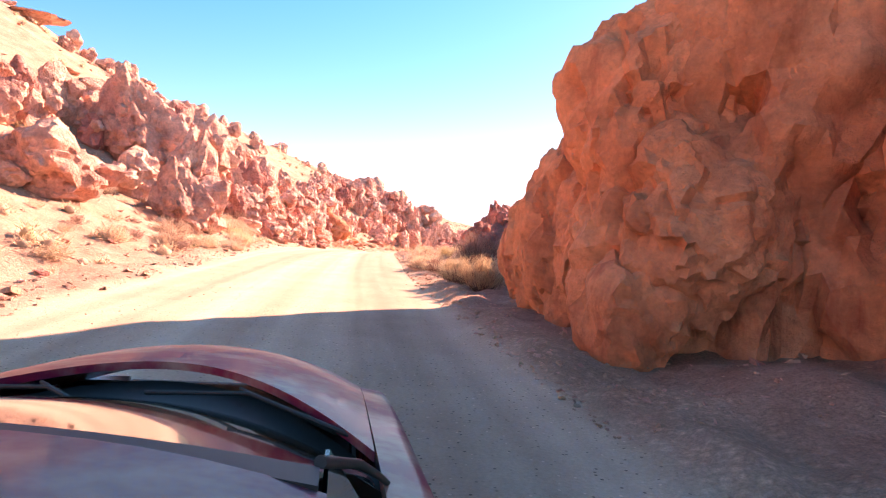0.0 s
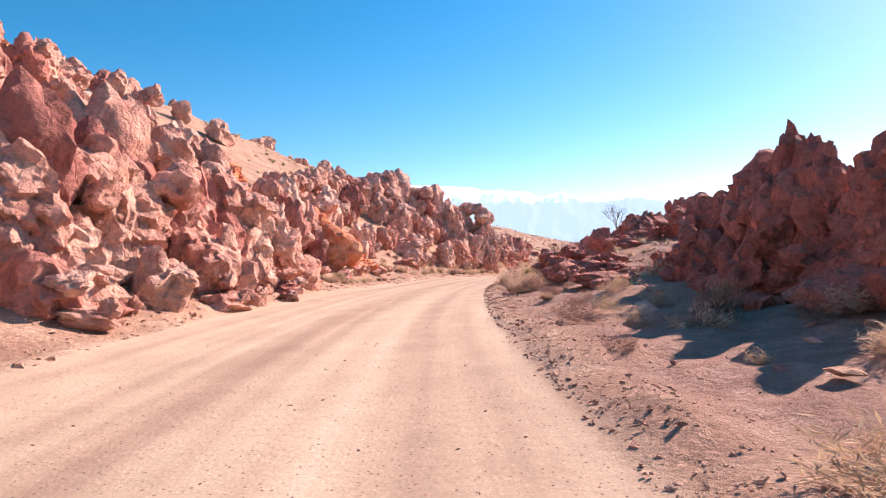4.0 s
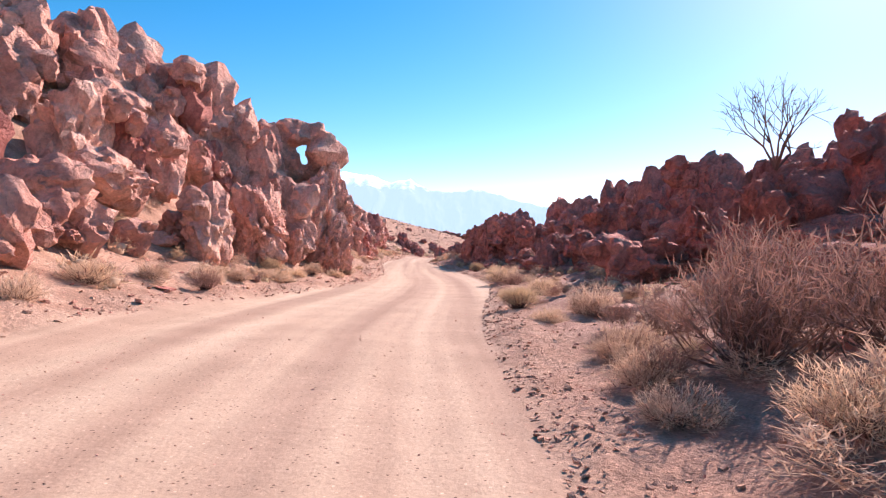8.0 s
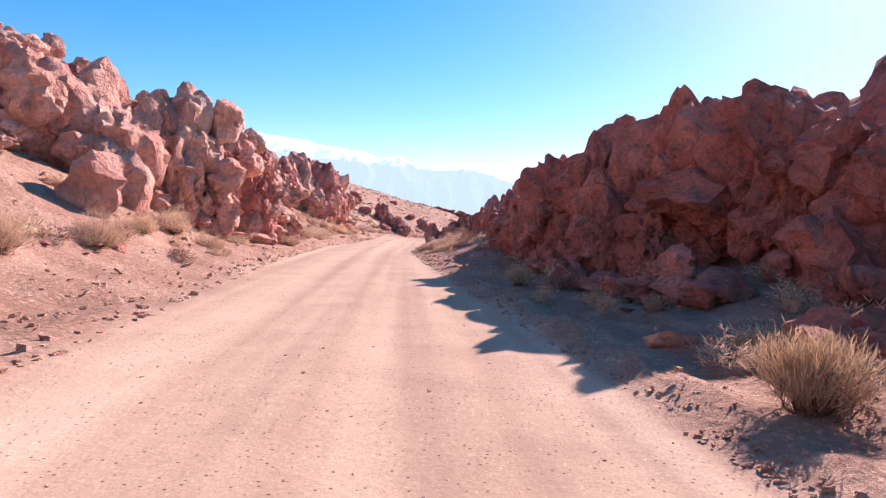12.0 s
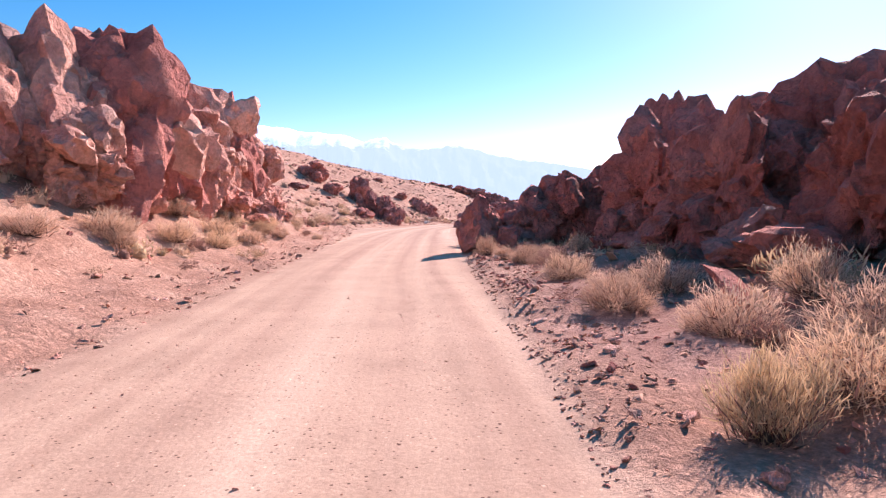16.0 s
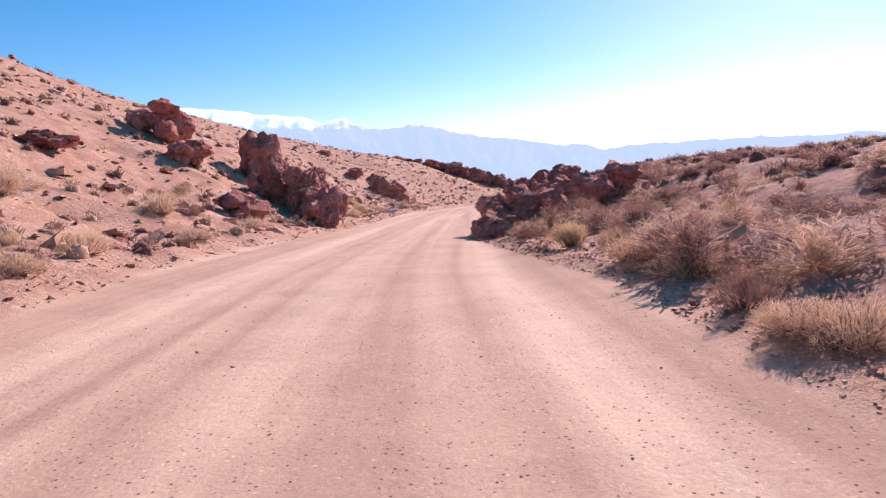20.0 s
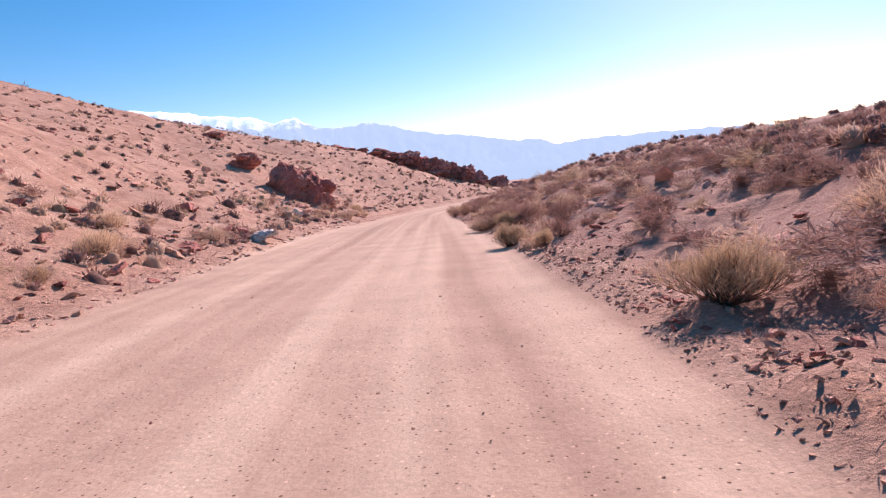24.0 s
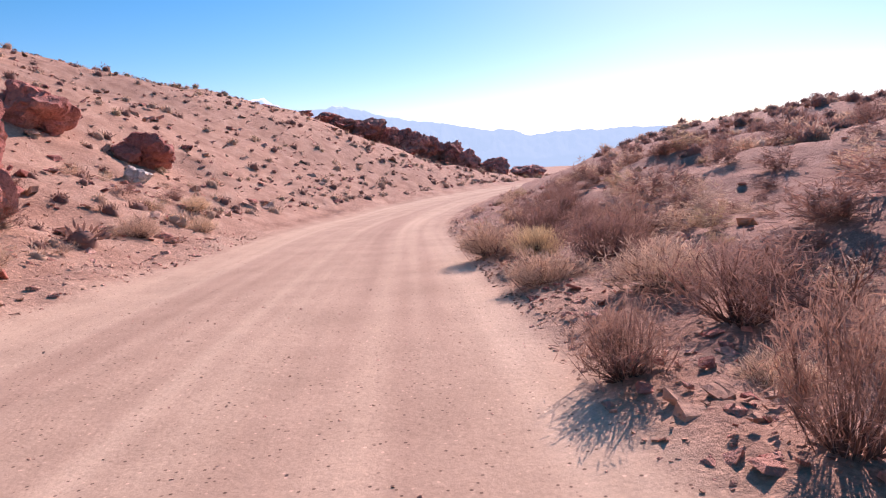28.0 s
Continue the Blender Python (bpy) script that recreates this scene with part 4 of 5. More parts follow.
STRAW_BELT_c = [(174, -8.8, 1.9), (176, -7.4, 1.7), (178, -8.6, 1.8), (183, -8.2, 1.6), (187, -8.6, 1.5), (190, -8.2, 1.7), (193, -7.6, 1.6), (196, -8.8, 1.8), (201, -8.4, 1.7), (205, -7.8, 1.5), (212, -8, 1.4), (216, -9.6, 1.7), (222, -8.4, 1.6), (226, -9.4, 1.8), (229, -8.2, 1.2), (245, -8.8, 1.5), (275, -9.2, 1.6), (283, -8.8, 1.4), (312, -7.6, 1.5), (320, -8, 1.6), (324, -7.4, 1.3), (327, -8.6, 1.5)]
VERGE_BRUSH = [("sage", 15.7, 3.0, 1.76, 1.06), ("sage", 17.2, 2.6, 1.43, 0.86), ("straw", 18.9, 3.0, 0.9, 0.6), ("straw", 21.6, 3.1, 1.43, 0.86), ("twig", 22.1, 2.6, 0.93, 0.56), ("plume", 22.7, 2.4, 0.6, 0.42), ("straw", 22.8, 3.0, 0.79, 0.63), ("straw", 23.7, 3.1, 1.07, 0.75), ("straw", 24.5, 2.4, 1.61, 0.8), ("straw", 24.6, 2.9, 0.69, 0.55), ("twig", 25.1, 4.4, 1.61, 1.61), ("straw", 25.6, 2.5, 1.26, 0.76), ("twig", 26.4, 5.0, 2.33, 1.4), ("straw", 30.8, 2.9, 1.96, 1.18)]
VERGE_BRUSH_b = [("sage", 32.7, 4.1, 1.1, 0.9), ("sage", 33.1, 3.0, 1.2, 0.9), ("straw", 34, -8.4, 1.3, 0.8), ("plume", 36, -9.2, 1.4, 0.8), ("straw", 38.4, 3.3, 1.1, 0.7), ("straw", 45, -9.6, 1.4, 1.0), ("twig", 48, -10.4, 1.5, 1.0), ("straw", 51, -9.0, 1.2, 0.8), ("twig", 60.7, 3.1, 0.94, 0.75), ("straw", 60.9, 2.8, 1.36, 1.09), ("straw", 61.9, 2.4, 1.12, 0.9), ("straw", 65.3, 3.2, 1.5, 0.9), ("straw", 66.2, 4.5, 1.43, 0.86), ("straw", 68.8, 2.3, 2.0, 1.4)]
VERGE_BRUSH_c = [("straw", 69.4, 4.0, 1.07, 0.96), ("sage", 73.3, 3.1, 1.0, 0.9), ("straw", 75.9, 3.5, 1.2, 0.9), ("sage", 76, -9.4, 1.1, 0.8), ("twig", 78.7, 2.1, 1.3, 0.9), ("plume", 87.4, 2.6, 1.0, 0.55), ("twig", 87.8, 5.2, 2.2, 1.7), ("twig", 88.6, 3.9, 2.0, 1.6), ("twig", 90.0, 4.9, 2.4, 1.9), ("straw", 91, -9.2, 1.4, 0.9), ("straw", 94, -7.7, 1.3, 0.8), ("straw", 95.6, 3.0, 0.9, 0.6), ("sage", 98.9, 2.6, 1.47, 0.74), ("straw", 105.0, 4.0, 1.48, 0.89)]
VERGE_BRUSH_d = [("straw", 106.3, 3.5, 1.19, 0.71), ("straw", 108, -7.4, 1.1, 0.7), ("sage", 110.1, -7.6, 1.4, 0.9), ("twig", 113.0, 3.6, 1.2, 0.8), ("straw", 115.2, 3.4, 2.43, 1.21), ("straw", 116.6, 6.5, 1.0, 0.9), ("straw", 118.6, -7.4, 1.5, 1.0), ("straw", 121.5, -5.8, 1.3, 1.0), ("sage", 123.2, 3.9, 1.3, 0.95), ("plume", 124.5, -6.1, 1.3, 1.0), ("straw", 127.3, 4.0, 1.1, 0.7), ("sage", 132.6, 4.0, 1.4, 0.95), ("straw", 136, -7.2, 1.3, 0.9), ("straw", 140, -7.6, 1.2, 0.9)]
VERGE_BRUSH_e = [("straw", 146.9, -7.6, 1.2, 0.9), ("straw", 162.7, 2.4, 0.98, 0.79), ("straw", 162.8, 1.8, 0.72, 0.43), ("straw", 163.3, 3.1, 0.96, 0.77), ("straw", 163.5, 2.5, 0.98, 0.59), ("twig", 164.1, 2.1, 1.05, 0.73), ("straw", 165.2, 3.2, 1.09, 0.65), ("straw", 166.7, 3.3, 1.6, 1.44), ("straw", 167.4, 2.4, 1.52, 0.91), ("straw", 167.8, 1.7, 1.4, 0.7), ("twig", 168.4, 3.9, 1.8, 1.2), ("straw", 171.5, -8.6, 1.5, 1.1), ("straw", 173, -7.2, 1.7, 1.1), ("sage", 176.2, 2.5, 1.0, 0.8)]
VERGE_BRUSH_f = [("straw", 179.4, 3.9, 1.2, 1.0), ("straw", 180, -6.6, 1.5, 1.1), ("straw", 180.1, 5.4, 1.3, 1.0), ("plume", 181.5, -7.0, 1.2, 0.9), ("twig", 189.2, 4.2, 1.3, 0.8), ("straw", 190.3, 3.6, 1.2, 0.8), ("straw", 191.9, 3.1, 0.8, 0.6), ("straw", 193.4, 2.7, 0.9, 0.9), ("straw", 195, -6.9, 1.5, 1.0), ("straw", 197, -7.6, 1.7, 1.1), ("straw", 199, -6.9, 1.4, 0.9), ("sage", 200.6, 2.6, 1.3, 1.0), ("sage", 201.5, -7.2, 1.4, 1.0), ("twig", 202.0, 3.0, 1.2, 1.3)]
VERGE_BRUSH_g = [("straw", 204, -7.0, 1.4, 0.9), ("straw", 213.1, 4.4, 1.3, 0.8), ("straw", 221.6, 3.8, 1.04, 0.63), ("straw", 222.0, 3.5, 0.95, 0.48), ("twig", 223.4, 3.7, 0.78, 0.63), ("straw", 225.9, 4.3, 1.5, 0.75), ("straw", 228.1, 4.0, 1.33, 0.67), ("straw", 232, -8.6, 1.5, 0.9), ("sage", 232.6, 3.7, 1.3, 0.8), ("straw", 234.2, -12.5, 2.0, 1.3), ("plume", 238, -8.4, 1.4, 0.8), ("straw", 240, -10.6, 1.5, 1.2), ("sage", 264.5, 3.4, 1.5, 0.85), ("straw", 266, -9.4, 1.2, 0.9)]
VERGE_BRUSH_h = [("straw", 268, -8.4, 1.4, 0.9), ("sage", 273.5, 2.9, 0.77, 0.54), ("straw", 274.6, 2.7, 0.79, 0.47), ("twig", 276.0, 3.8, 1.15, 0.81), ("sage", 276.3, 2.4, 1.46, 0.87), ("straw", 279.0, -10.8, 1.4, 1.0), ("twig", 280.1, 4.8, 1.42, 0.85), ("straw", 280.5, 2.7, 0.96, 0.48), ("sage", 283.8, 3.1, 1.2, 0.9), ("twig", 285.0, 4.4, 1.4, 1.1), ("straw", 285.7, 2.4, 1.82, 0.91), ("twig", 289, 3.9, 1.3, 1.0), ("straw", 296.1, 3.5, 1.4, 0.9), ("straw", 299.8, 2.9, 1.0, 0.55)]
VERGE_BRUSH_i = [("twig", 303.9, 2.3, 0.9, 1.07), ("straw", 305.2, 2.7, 0.74, 0.44), ("twig", 305.7, 1.7, 0.97, 0.78), ("twig", 306.8, 3.3, 1.59, 0.95), ("straw", 308.7, 3.2, 1.82, 0.91), ("straw", 310.4, 2.1, 1.4, 0.84), ("straw", 314.5, 1.8, 1.85, 1.11)]
VERGE_BRUSH_i += [("twig", 286.5, 3.4, 2.2, 1.3), ("twig", 284.4, 3.8, 2.0, 1.2), ("twig", 288.2, 3.0, 1.8, 1.1), ("straw", 287.2, 4.8, 1.8, 1.1), ("twig", 311.5, 3.4, 1.9, 1.1), ("twig", 313.5, 4.4, 2.0, 1.2), ("twig", 316.5, 3.4, 2.0, 1.1),
                  ("sage", 312.6, 2.4, 1.5, 0.9), ("twig", 318.8, 4.4, 2.2, 1.2), ("straw", 238.2, 3.3, 1.5, 0.8), ("straw", 239.4, 4.2, 1.3, 0.8), ("twig", 240.5, 5.4, 1.8, 1.0), ("twig", 237, 5.4, 1.6, 0.9)]
for row in VERGE_BRUSH + VERGE_BRUSH_b + VERGE_BRUSH_c + VERGE_BRUSH_d + VERGE_BRUSH_e + VERGE_BRUSH_f + VERGE_BRUSH_g + VERGE_BRUSH_h + VERGE_BRUSH_i:
    bush(*row)
for s, d, w in STRAW_BELT + STRAW_BELT_b + STRAW_BELT_c:
    bush("twig" if 80 < s < 93 and w > 1.3 else "straw" if w < 1.75 else "plume", s, d, w, w * 0.62)
KEEP_OFF = [(r[1], r[2]) for r in VERGE_BRUSH + VERGE_BRUSH_b + VERGE_BRUSH_c + VERGE_BRUSH_d + VERGE_BRUSH_e + VERGE_BRUSH_f + VERGE_BRUSH_g + VERGE_BRUSH_h + VERGE_BRUSH_i]


def edge(s, side):
    return float(np.interp(s, EDGE_S, EDGE_R if side > 0 else EDGE_L))


def clear_of(s, d, gap):
    return all(abs(s - a) > gap or abs(d - b) > gap for a, b in KEEP_OFF)


made = 0
for _ in range(4000):
    if made >= 44:
        break
    s = LAY.uniform(8, 322)
    side = 1 if LAY.random() < 0.74 else -1
    if side < 0 and (s < 20 or 60 < s < 92) and LAY.random() < 0.5:
        continue
    out = 0.9 + LAY.random() ** 1.5 * (4.2 if side > 0 else 4.5)
    d = edge(s, side) + side * out
    if not clear_of(s, d, 0.75) or (side > 0 and s < 13):
        continue
    KEEP_OFF.append((s, d))
    w = LAY.uniform(0.6, 1.45)
    bush(LAY.choices(("straw", "plume", "sage", "twig"), (5, 2, 2.2, 2.2))[0], s, d, w, w * LAY.uniform(0.55, 0.85))
    made += 1


for _ in range(26):
    s = LAY.uniform(14, 208)
    d = edge(s, -1) - 1.0 - LAY.random() ** 1.4 * 8
    if (s < 24 and d > -9) or not clear_of(s, d, 0.9):
        continue
    KEEP_OFF.append((s, d))
    w = LAY.uniform(0.8, 1.75)
    bush(LAY.choices(("straw", "plume", "sage", "twig"), (5, 3, 2.5, 1.2))[0], s, d, w, w * LAY.uniform(0.55, 0.8))
for _ in range(24):
    s = LAY.uniform(203, 336)
    d = edge(s, 1) + float(bend(s)) + 1.0 + LAY.random() ** 1.3 * 17
    if not clear_of(s, d, 1.15):
        continue
    KEEP_OFF.append((s, d))
    w = LAY.uniform(0.8, 1.8)
    bush(LAY.choices(("straw", "plume", "sage", "twig"), (3.2, 1, 1.4, 5))[0], s, d, w, w * LAY.uniform(0.5, 0.75))


def tuft(seed, shape, count, length, half, core=0.235):
    """A small bush one metre wide, of many short crossing sprigs round an added solid heart coloured as inner shade."""
    rng = np.random.default_rng(seed)
    u = rng.normal(size=(count, 3))
    u[:, 2] = np.abs(u[:, 2])
    u /= np.linalg.norm(u, axis=1, keepdims=True)
    r = rng.uniform(0.35, 1.0, count) ** 0.6 * (1 + 0.35 * vnoise(u * 2.6 + seed * 1.7, 23))
    a = u * r[:, None] * np.array([0.40, 0.40, 0.34]) + np.array([0, 0, 0.03])
    way = u * 0.7 + np.array([0, 0, {"dome": 0.4, "spray": 0.9, "twig": 0.5}[shape]]) + rng.normal(size=(count, 3)) * 0.75
    way /= np.linalg.norm(way, axis=1, keepdims=True)
    ln = (length * rng.uniform(0.6, 1.3, count))[:, None]
    side = np.cross(way, rng.normal(size=(count, 3)))
    side *= (half * rng.uniform(0.6, 1.3, count) / np.linalg.norm(side, axis=1))[:, None]
    e, mid = a + way * ln, a + way * ln * 0.45
    e[:, 2] = np.maximum(e[:, 2], 0.02)
    v = np.stack([a, mid + side, e, mid - side], 1).reshape(-1, 3)
    k = np.arange(count)[:, None] * 4
    f = np.concatenate([k + np.array([0, 1, 2]), k + np.array([0, 2, 3])], 1).reshape(-1, 3)
    # inner shade put into the tone: darker towards the middle and the ground
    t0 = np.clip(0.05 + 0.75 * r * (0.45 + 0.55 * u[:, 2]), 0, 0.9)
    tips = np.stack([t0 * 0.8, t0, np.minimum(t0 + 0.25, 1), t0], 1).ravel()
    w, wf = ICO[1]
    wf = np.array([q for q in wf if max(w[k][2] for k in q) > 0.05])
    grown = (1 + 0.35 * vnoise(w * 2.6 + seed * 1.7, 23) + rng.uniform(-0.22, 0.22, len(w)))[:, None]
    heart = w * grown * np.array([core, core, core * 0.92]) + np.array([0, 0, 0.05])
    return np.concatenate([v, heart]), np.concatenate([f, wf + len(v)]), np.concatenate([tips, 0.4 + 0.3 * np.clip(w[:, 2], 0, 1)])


def sheaf(seed, shape, stems, sprigs, fat):
    """A bush one metre wide of separate stems and sprigs."""
    _, (v, f, t) = bush_parts(seed, shape, stems, sprigs)
    v = np.asarray(v).reshape(-1, 4, 3)
    c = v.mean(1, keepdims=True)
    return (c + (v - c) * np.array([fat, fat, 1.05])).reshape(-1, 3), np.array(f), np.array(t)


def far_brush(name, label, count, pick, size, base, kinds):
    """A hillside's brush in one mesh."""
    rng = np.random.default_rng(91)
    vs, fs, ts, n = [], [], [], 0
    s, d = pick(rng, count)
    z, road = terrain(s, d)
    xy = place(s, d)
    for i in range(len(s)):
        if road[i] > 0.02:
            continue
        v, f, t = base[rng.integers(len(base))]
        a = rng.uniform(0, 6.28)
        w = size(rng, s[i], d[i])
        r = np.array([[math.cos(a), -math.sin(a), 0], [math.sin(a), math.cos(a), 0], [0, 0, 1]])
        vs.append((v * np.array([w, w, w * rng.uniform(0.75, 1.15)])) @ r.T + np.array([xy[i, 0], xy[i, 1], z[i] - 0.02]))
        fs.append(f + n)
        ts.append(t)
        n += len(v)
    me = leaf_mesh(name, np.concatenate(vs), np.concatenate(fs).tolist(), np.concatenate(ts), STRAW)
    for m in (SAGE, TWIG):
        me.materials.append(m)
    me.shade_smooth()
    counts = np.concatenate([np.full(len(f), rng.choice(3, p=kinds)) for f in fs])
    me.polygons.foreach_set("material_index", counts.astype(np.int32))
    return tagged(new(name, me), label, "brush", kind="stuff")


SHEAVES = [sheaf(900 + k, shape, 38, 13, 3.6) for k, shape in enumerate(("dome", "dome", "spray", "twig", "twig"))]
far_brush("brush_verge", "dry brush crowding the road verge", 760,
          lambda r, n: (lambda s, k: (s, np.where(k, np.interp(s, EDGE_S, EDGE_R) + 1.1 + r.uniform(0, 5, n), np.interp(s, EDGE_S, EDGE_L) - 1.2 - r.uniform(0, 6, n)) + bend(s)))(r.uniform(14, 335, n), r.random(n) < 0.6),
          lambda r, s, d: np.clip(r.lognormal(-0.25, 0.3), 0.4, 1.3), [sheaf(920 + k, shape, 42, 14, 2.6) for k, shape in enumerate(("dome", "dome", "spray", "twig", "dome"))], (0.5, 0.16, 0.34))
far_brush("brush_bank", "brown and straw-coloured brush on a stony bank", 500,
          lambda r, n: (lambda s: (s, bend(s) + 4.0 + r.uniform(0, 1, n) * 10))(r.uniform(203, 335, n)), lambda r, s, d: np.clip(r.lognormal(0.05, 0.3), 0.5, 1.8), SHEAVES, (0.2, 0.06, 0.74))
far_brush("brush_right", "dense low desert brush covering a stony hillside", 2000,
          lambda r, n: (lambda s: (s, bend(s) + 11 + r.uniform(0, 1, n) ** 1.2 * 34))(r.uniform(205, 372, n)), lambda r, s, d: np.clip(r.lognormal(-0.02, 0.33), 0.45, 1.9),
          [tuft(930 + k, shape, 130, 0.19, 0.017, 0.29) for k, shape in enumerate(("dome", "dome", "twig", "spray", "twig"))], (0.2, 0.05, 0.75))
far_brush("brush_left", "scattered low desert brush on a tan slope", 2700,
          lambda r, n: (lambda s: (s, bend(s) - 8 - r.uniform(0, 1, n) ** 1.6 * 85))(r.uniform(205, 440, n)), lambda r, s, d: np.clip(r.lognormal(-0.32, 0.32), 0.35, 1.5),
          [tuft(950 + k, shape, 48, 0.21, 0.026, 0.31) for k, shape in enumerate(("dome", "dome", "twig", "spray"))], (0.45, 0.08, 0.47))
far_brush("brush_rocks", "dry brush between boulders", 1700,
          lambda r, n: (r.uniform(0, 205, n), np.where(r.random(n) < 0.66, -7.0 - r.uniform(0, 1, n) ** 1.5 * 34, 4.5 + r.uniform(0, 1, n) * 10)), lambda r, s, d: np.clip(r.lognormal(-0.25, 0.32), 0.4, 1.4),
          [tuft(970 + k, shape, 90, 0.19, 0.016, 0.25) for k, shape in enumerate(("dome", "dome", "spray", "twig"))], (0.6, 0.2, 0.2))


# ---- loose stone ----
SLAB_V = np.array([(x * k, y * k, z) for z, k in ((-1, 1), (1, 0.8)) for x, y in ((-1, -1), (1, -1), (1, 1), (-1, 1))], float) * 0.75
SLAB_F = [(4, 5, 6), (4, 6, 7)] + [f for i in range(4) for f in ((i, (i + 1) % 4, 4 + (i + 1) % 4), (i, 4 + (i + 1) % 4, 4 + i))]


def rubble(name, label, count, pick, size, mats, sub=0):
    rng = np.random.default_rng(len(name) * 7)
    v0, f0 = (SLAB_V, SLAB_F) if sub is None else ICO[sub]
    f0 = np.array(f0)
    s, d = pick(rng, count)
    z, road = terrain(s, d)
    xy = place(s, d)
    w = size(rng, count)
    k = len(v0)
    jit = 1 + rng.uniform(-0.45, 0.4, (count, k, 1))
    sc = w[:, None, None] * np.stack([rng.uniform(0.7, 1.4, count), rng.uniform(0.7, 1.4, count), rng.uniform(0.25, 0.55, count)], -1)[:, None]
    v = v0[None] * jit * sc
    v[..., 2] += v[..., 0] * rng.normal(0, 0.28, (count, 1)) + v[..., 1] * rng.normal(0, 0.28, (count, 1))
    a = rng.uniform(0, 6.28, count)
    c, q = np.cos(a), np.sin(a)
    v = np.stack([v[..., 0] * c[:, None] - v[..., 1] * q[:, None], v[..., 0] * q[:, None] + v[..., 1] * c[:, None], v[..., 2]], -1)
    v = v + np.concatenate([xy, z[:, None]], 1)[:, None] + np.array([0, 0, 1]) * (w * 0.18)[:, None, None]
    f = f0[None] + (np.arange(count) * k)[:, None, None]
    me = bpy.data.meshes.new(name)
    me.from_pydata(v.reshape(-1, 3), [], f.reshape(-1, 3).tolist())
    for m in mats:
        me.materials.append(m)
    me.polygons.foreach_set("material_index", np.repeat(rng.integers(0, len(mats), count), len(f0)).astype(np.int32))
    return tagged(new(name, me), label, "stones", kind="stuff")


def verge_right(r, n):
    s = r.uniform(5, 325, n)
    return s, np.interp(s, EDGE_S, EDGE_R) + bend(s) - 0.15 + r.exponential(0.75, n)


def verge_left(r, n):
    s = r.uniform(5, 325, n)
    return s, np.interp(s, EDGE_S, EDGE_L) + bend(s) + 0.2 - r.exponential(1.6, n)


rubble("verge_rubble", "broken stones and clods along the road edge", 38000, verge_right, lambda r, n: np.clip(r.lognormal(-4.15, 0.48, n), 0.009, 0.045), (CLOD, CLOD, ROCK_PALE), None)
rubble("bank_stones", "loose stones on the sandy bank", 11000, verge_left, lambda r, n: np.clip(r.lognormal(-3.6, 0.55, n), 0.01, 0.12), (CLOD, ROCK_PALE), None)
rubble("road_gravel", "small loose gravel on the dirt road", 14000, lambda r, n: (r.uniform(2, 320, n), r.uniform(-5, 3, n)), lambda r, n: np.clip(r.lognormal(-4.9, 0.42, n), 0.003, 0.022), (CLOD, CLOD, ROCK_PALE), None)
rubble("slope_stones", "scattered stones on the slopes", 7000, lambda r, n: (r.uniform(0, 340, n), np.where(r.random(n) < 0.5, 4 + r.exponential(8, n), -7 - r.exponential(10, n))), lambda r, n: np.clip(r.lognormal(-2.6, 0.6, n), 0.03, 0.4), (CLOD, ROCK_PALE, ROCK_RED), 1)
rubble("hill_stones", "red stones scattered over the open hillside", 7000, lambda r, n: (lambda s: (s, bend(s) - 8 - r.uniform(0, 1, n) ** 1.4 * 60))(r.uniform(205, 400, n)), lambda r, n: np.clip(r.lognormal(-2.3, 0.55, n), 0.04, 0.5), (CLOD, ROCK_PALE, ROCK_RED), None)

rubble("bank_rubble", "broken red stones strewn over the bank", 5200, lambda r, n: (lambda s: (s, np.interp(s, EDGE_S, EDGE_R) + bend(s) + 0.15 + r.exponential(1.3, n)))(r.uniform(150, 330, n)), lambda r, n: np.clip(r.lognormal(-3.25, 0.42, n), 0.018, 0.1), (CLOD, ROCK_RED, ROCK_PALE), None)

for k in range(150):
    s = LAY.uniform(8, 320)
    side = 1 if LAY.random() < 0.6 else -1
    d = edge(s, side) + side * (0.35 + LAY.expovariate(0.55))
    w = LAY.uniform(0.06, 0.2)
    st = put_rock(LAY.choice(ROCKS[LAY.choice(("pale", "clod")), "small"]), s, d, ground_z(s, d), (w, w * LAY.uniform(0.7, 1.3), w * LAY.uniform(0.4, 0.75)), None, 15, "stone")
    tagged(st, "broken pinkish stone lying on the road verge", "stone", group="stones on the verge")
# the small upright one at s 32.7 stands in for a white can
for s, d, w, h in ((286.3, -7.8, 1.7, 0.4), (299.5, -9.0, 1.0, 0.7), (329.6, -11.8, 1.4, 0.8), (152, -10.5, 1.0, 0.8), (205.9, 3.0, 0.28, 0.2), (47, -9.5, 2.2, 1.1), (32.7, 1.95, 0.12, 0.24), (119.5, 3.2, 0.3, 0.2)):
    st = put_rock(LAY.choice(ROCKS["white" if w < 2 else "pale", "mid"]), s, d, ground_z(s, d), (w, w * 0.8, h), None, 12, "stone")
    tagged(st, "pale whitish stone standing out from the tan soil", "stone", group="stones on the verge")


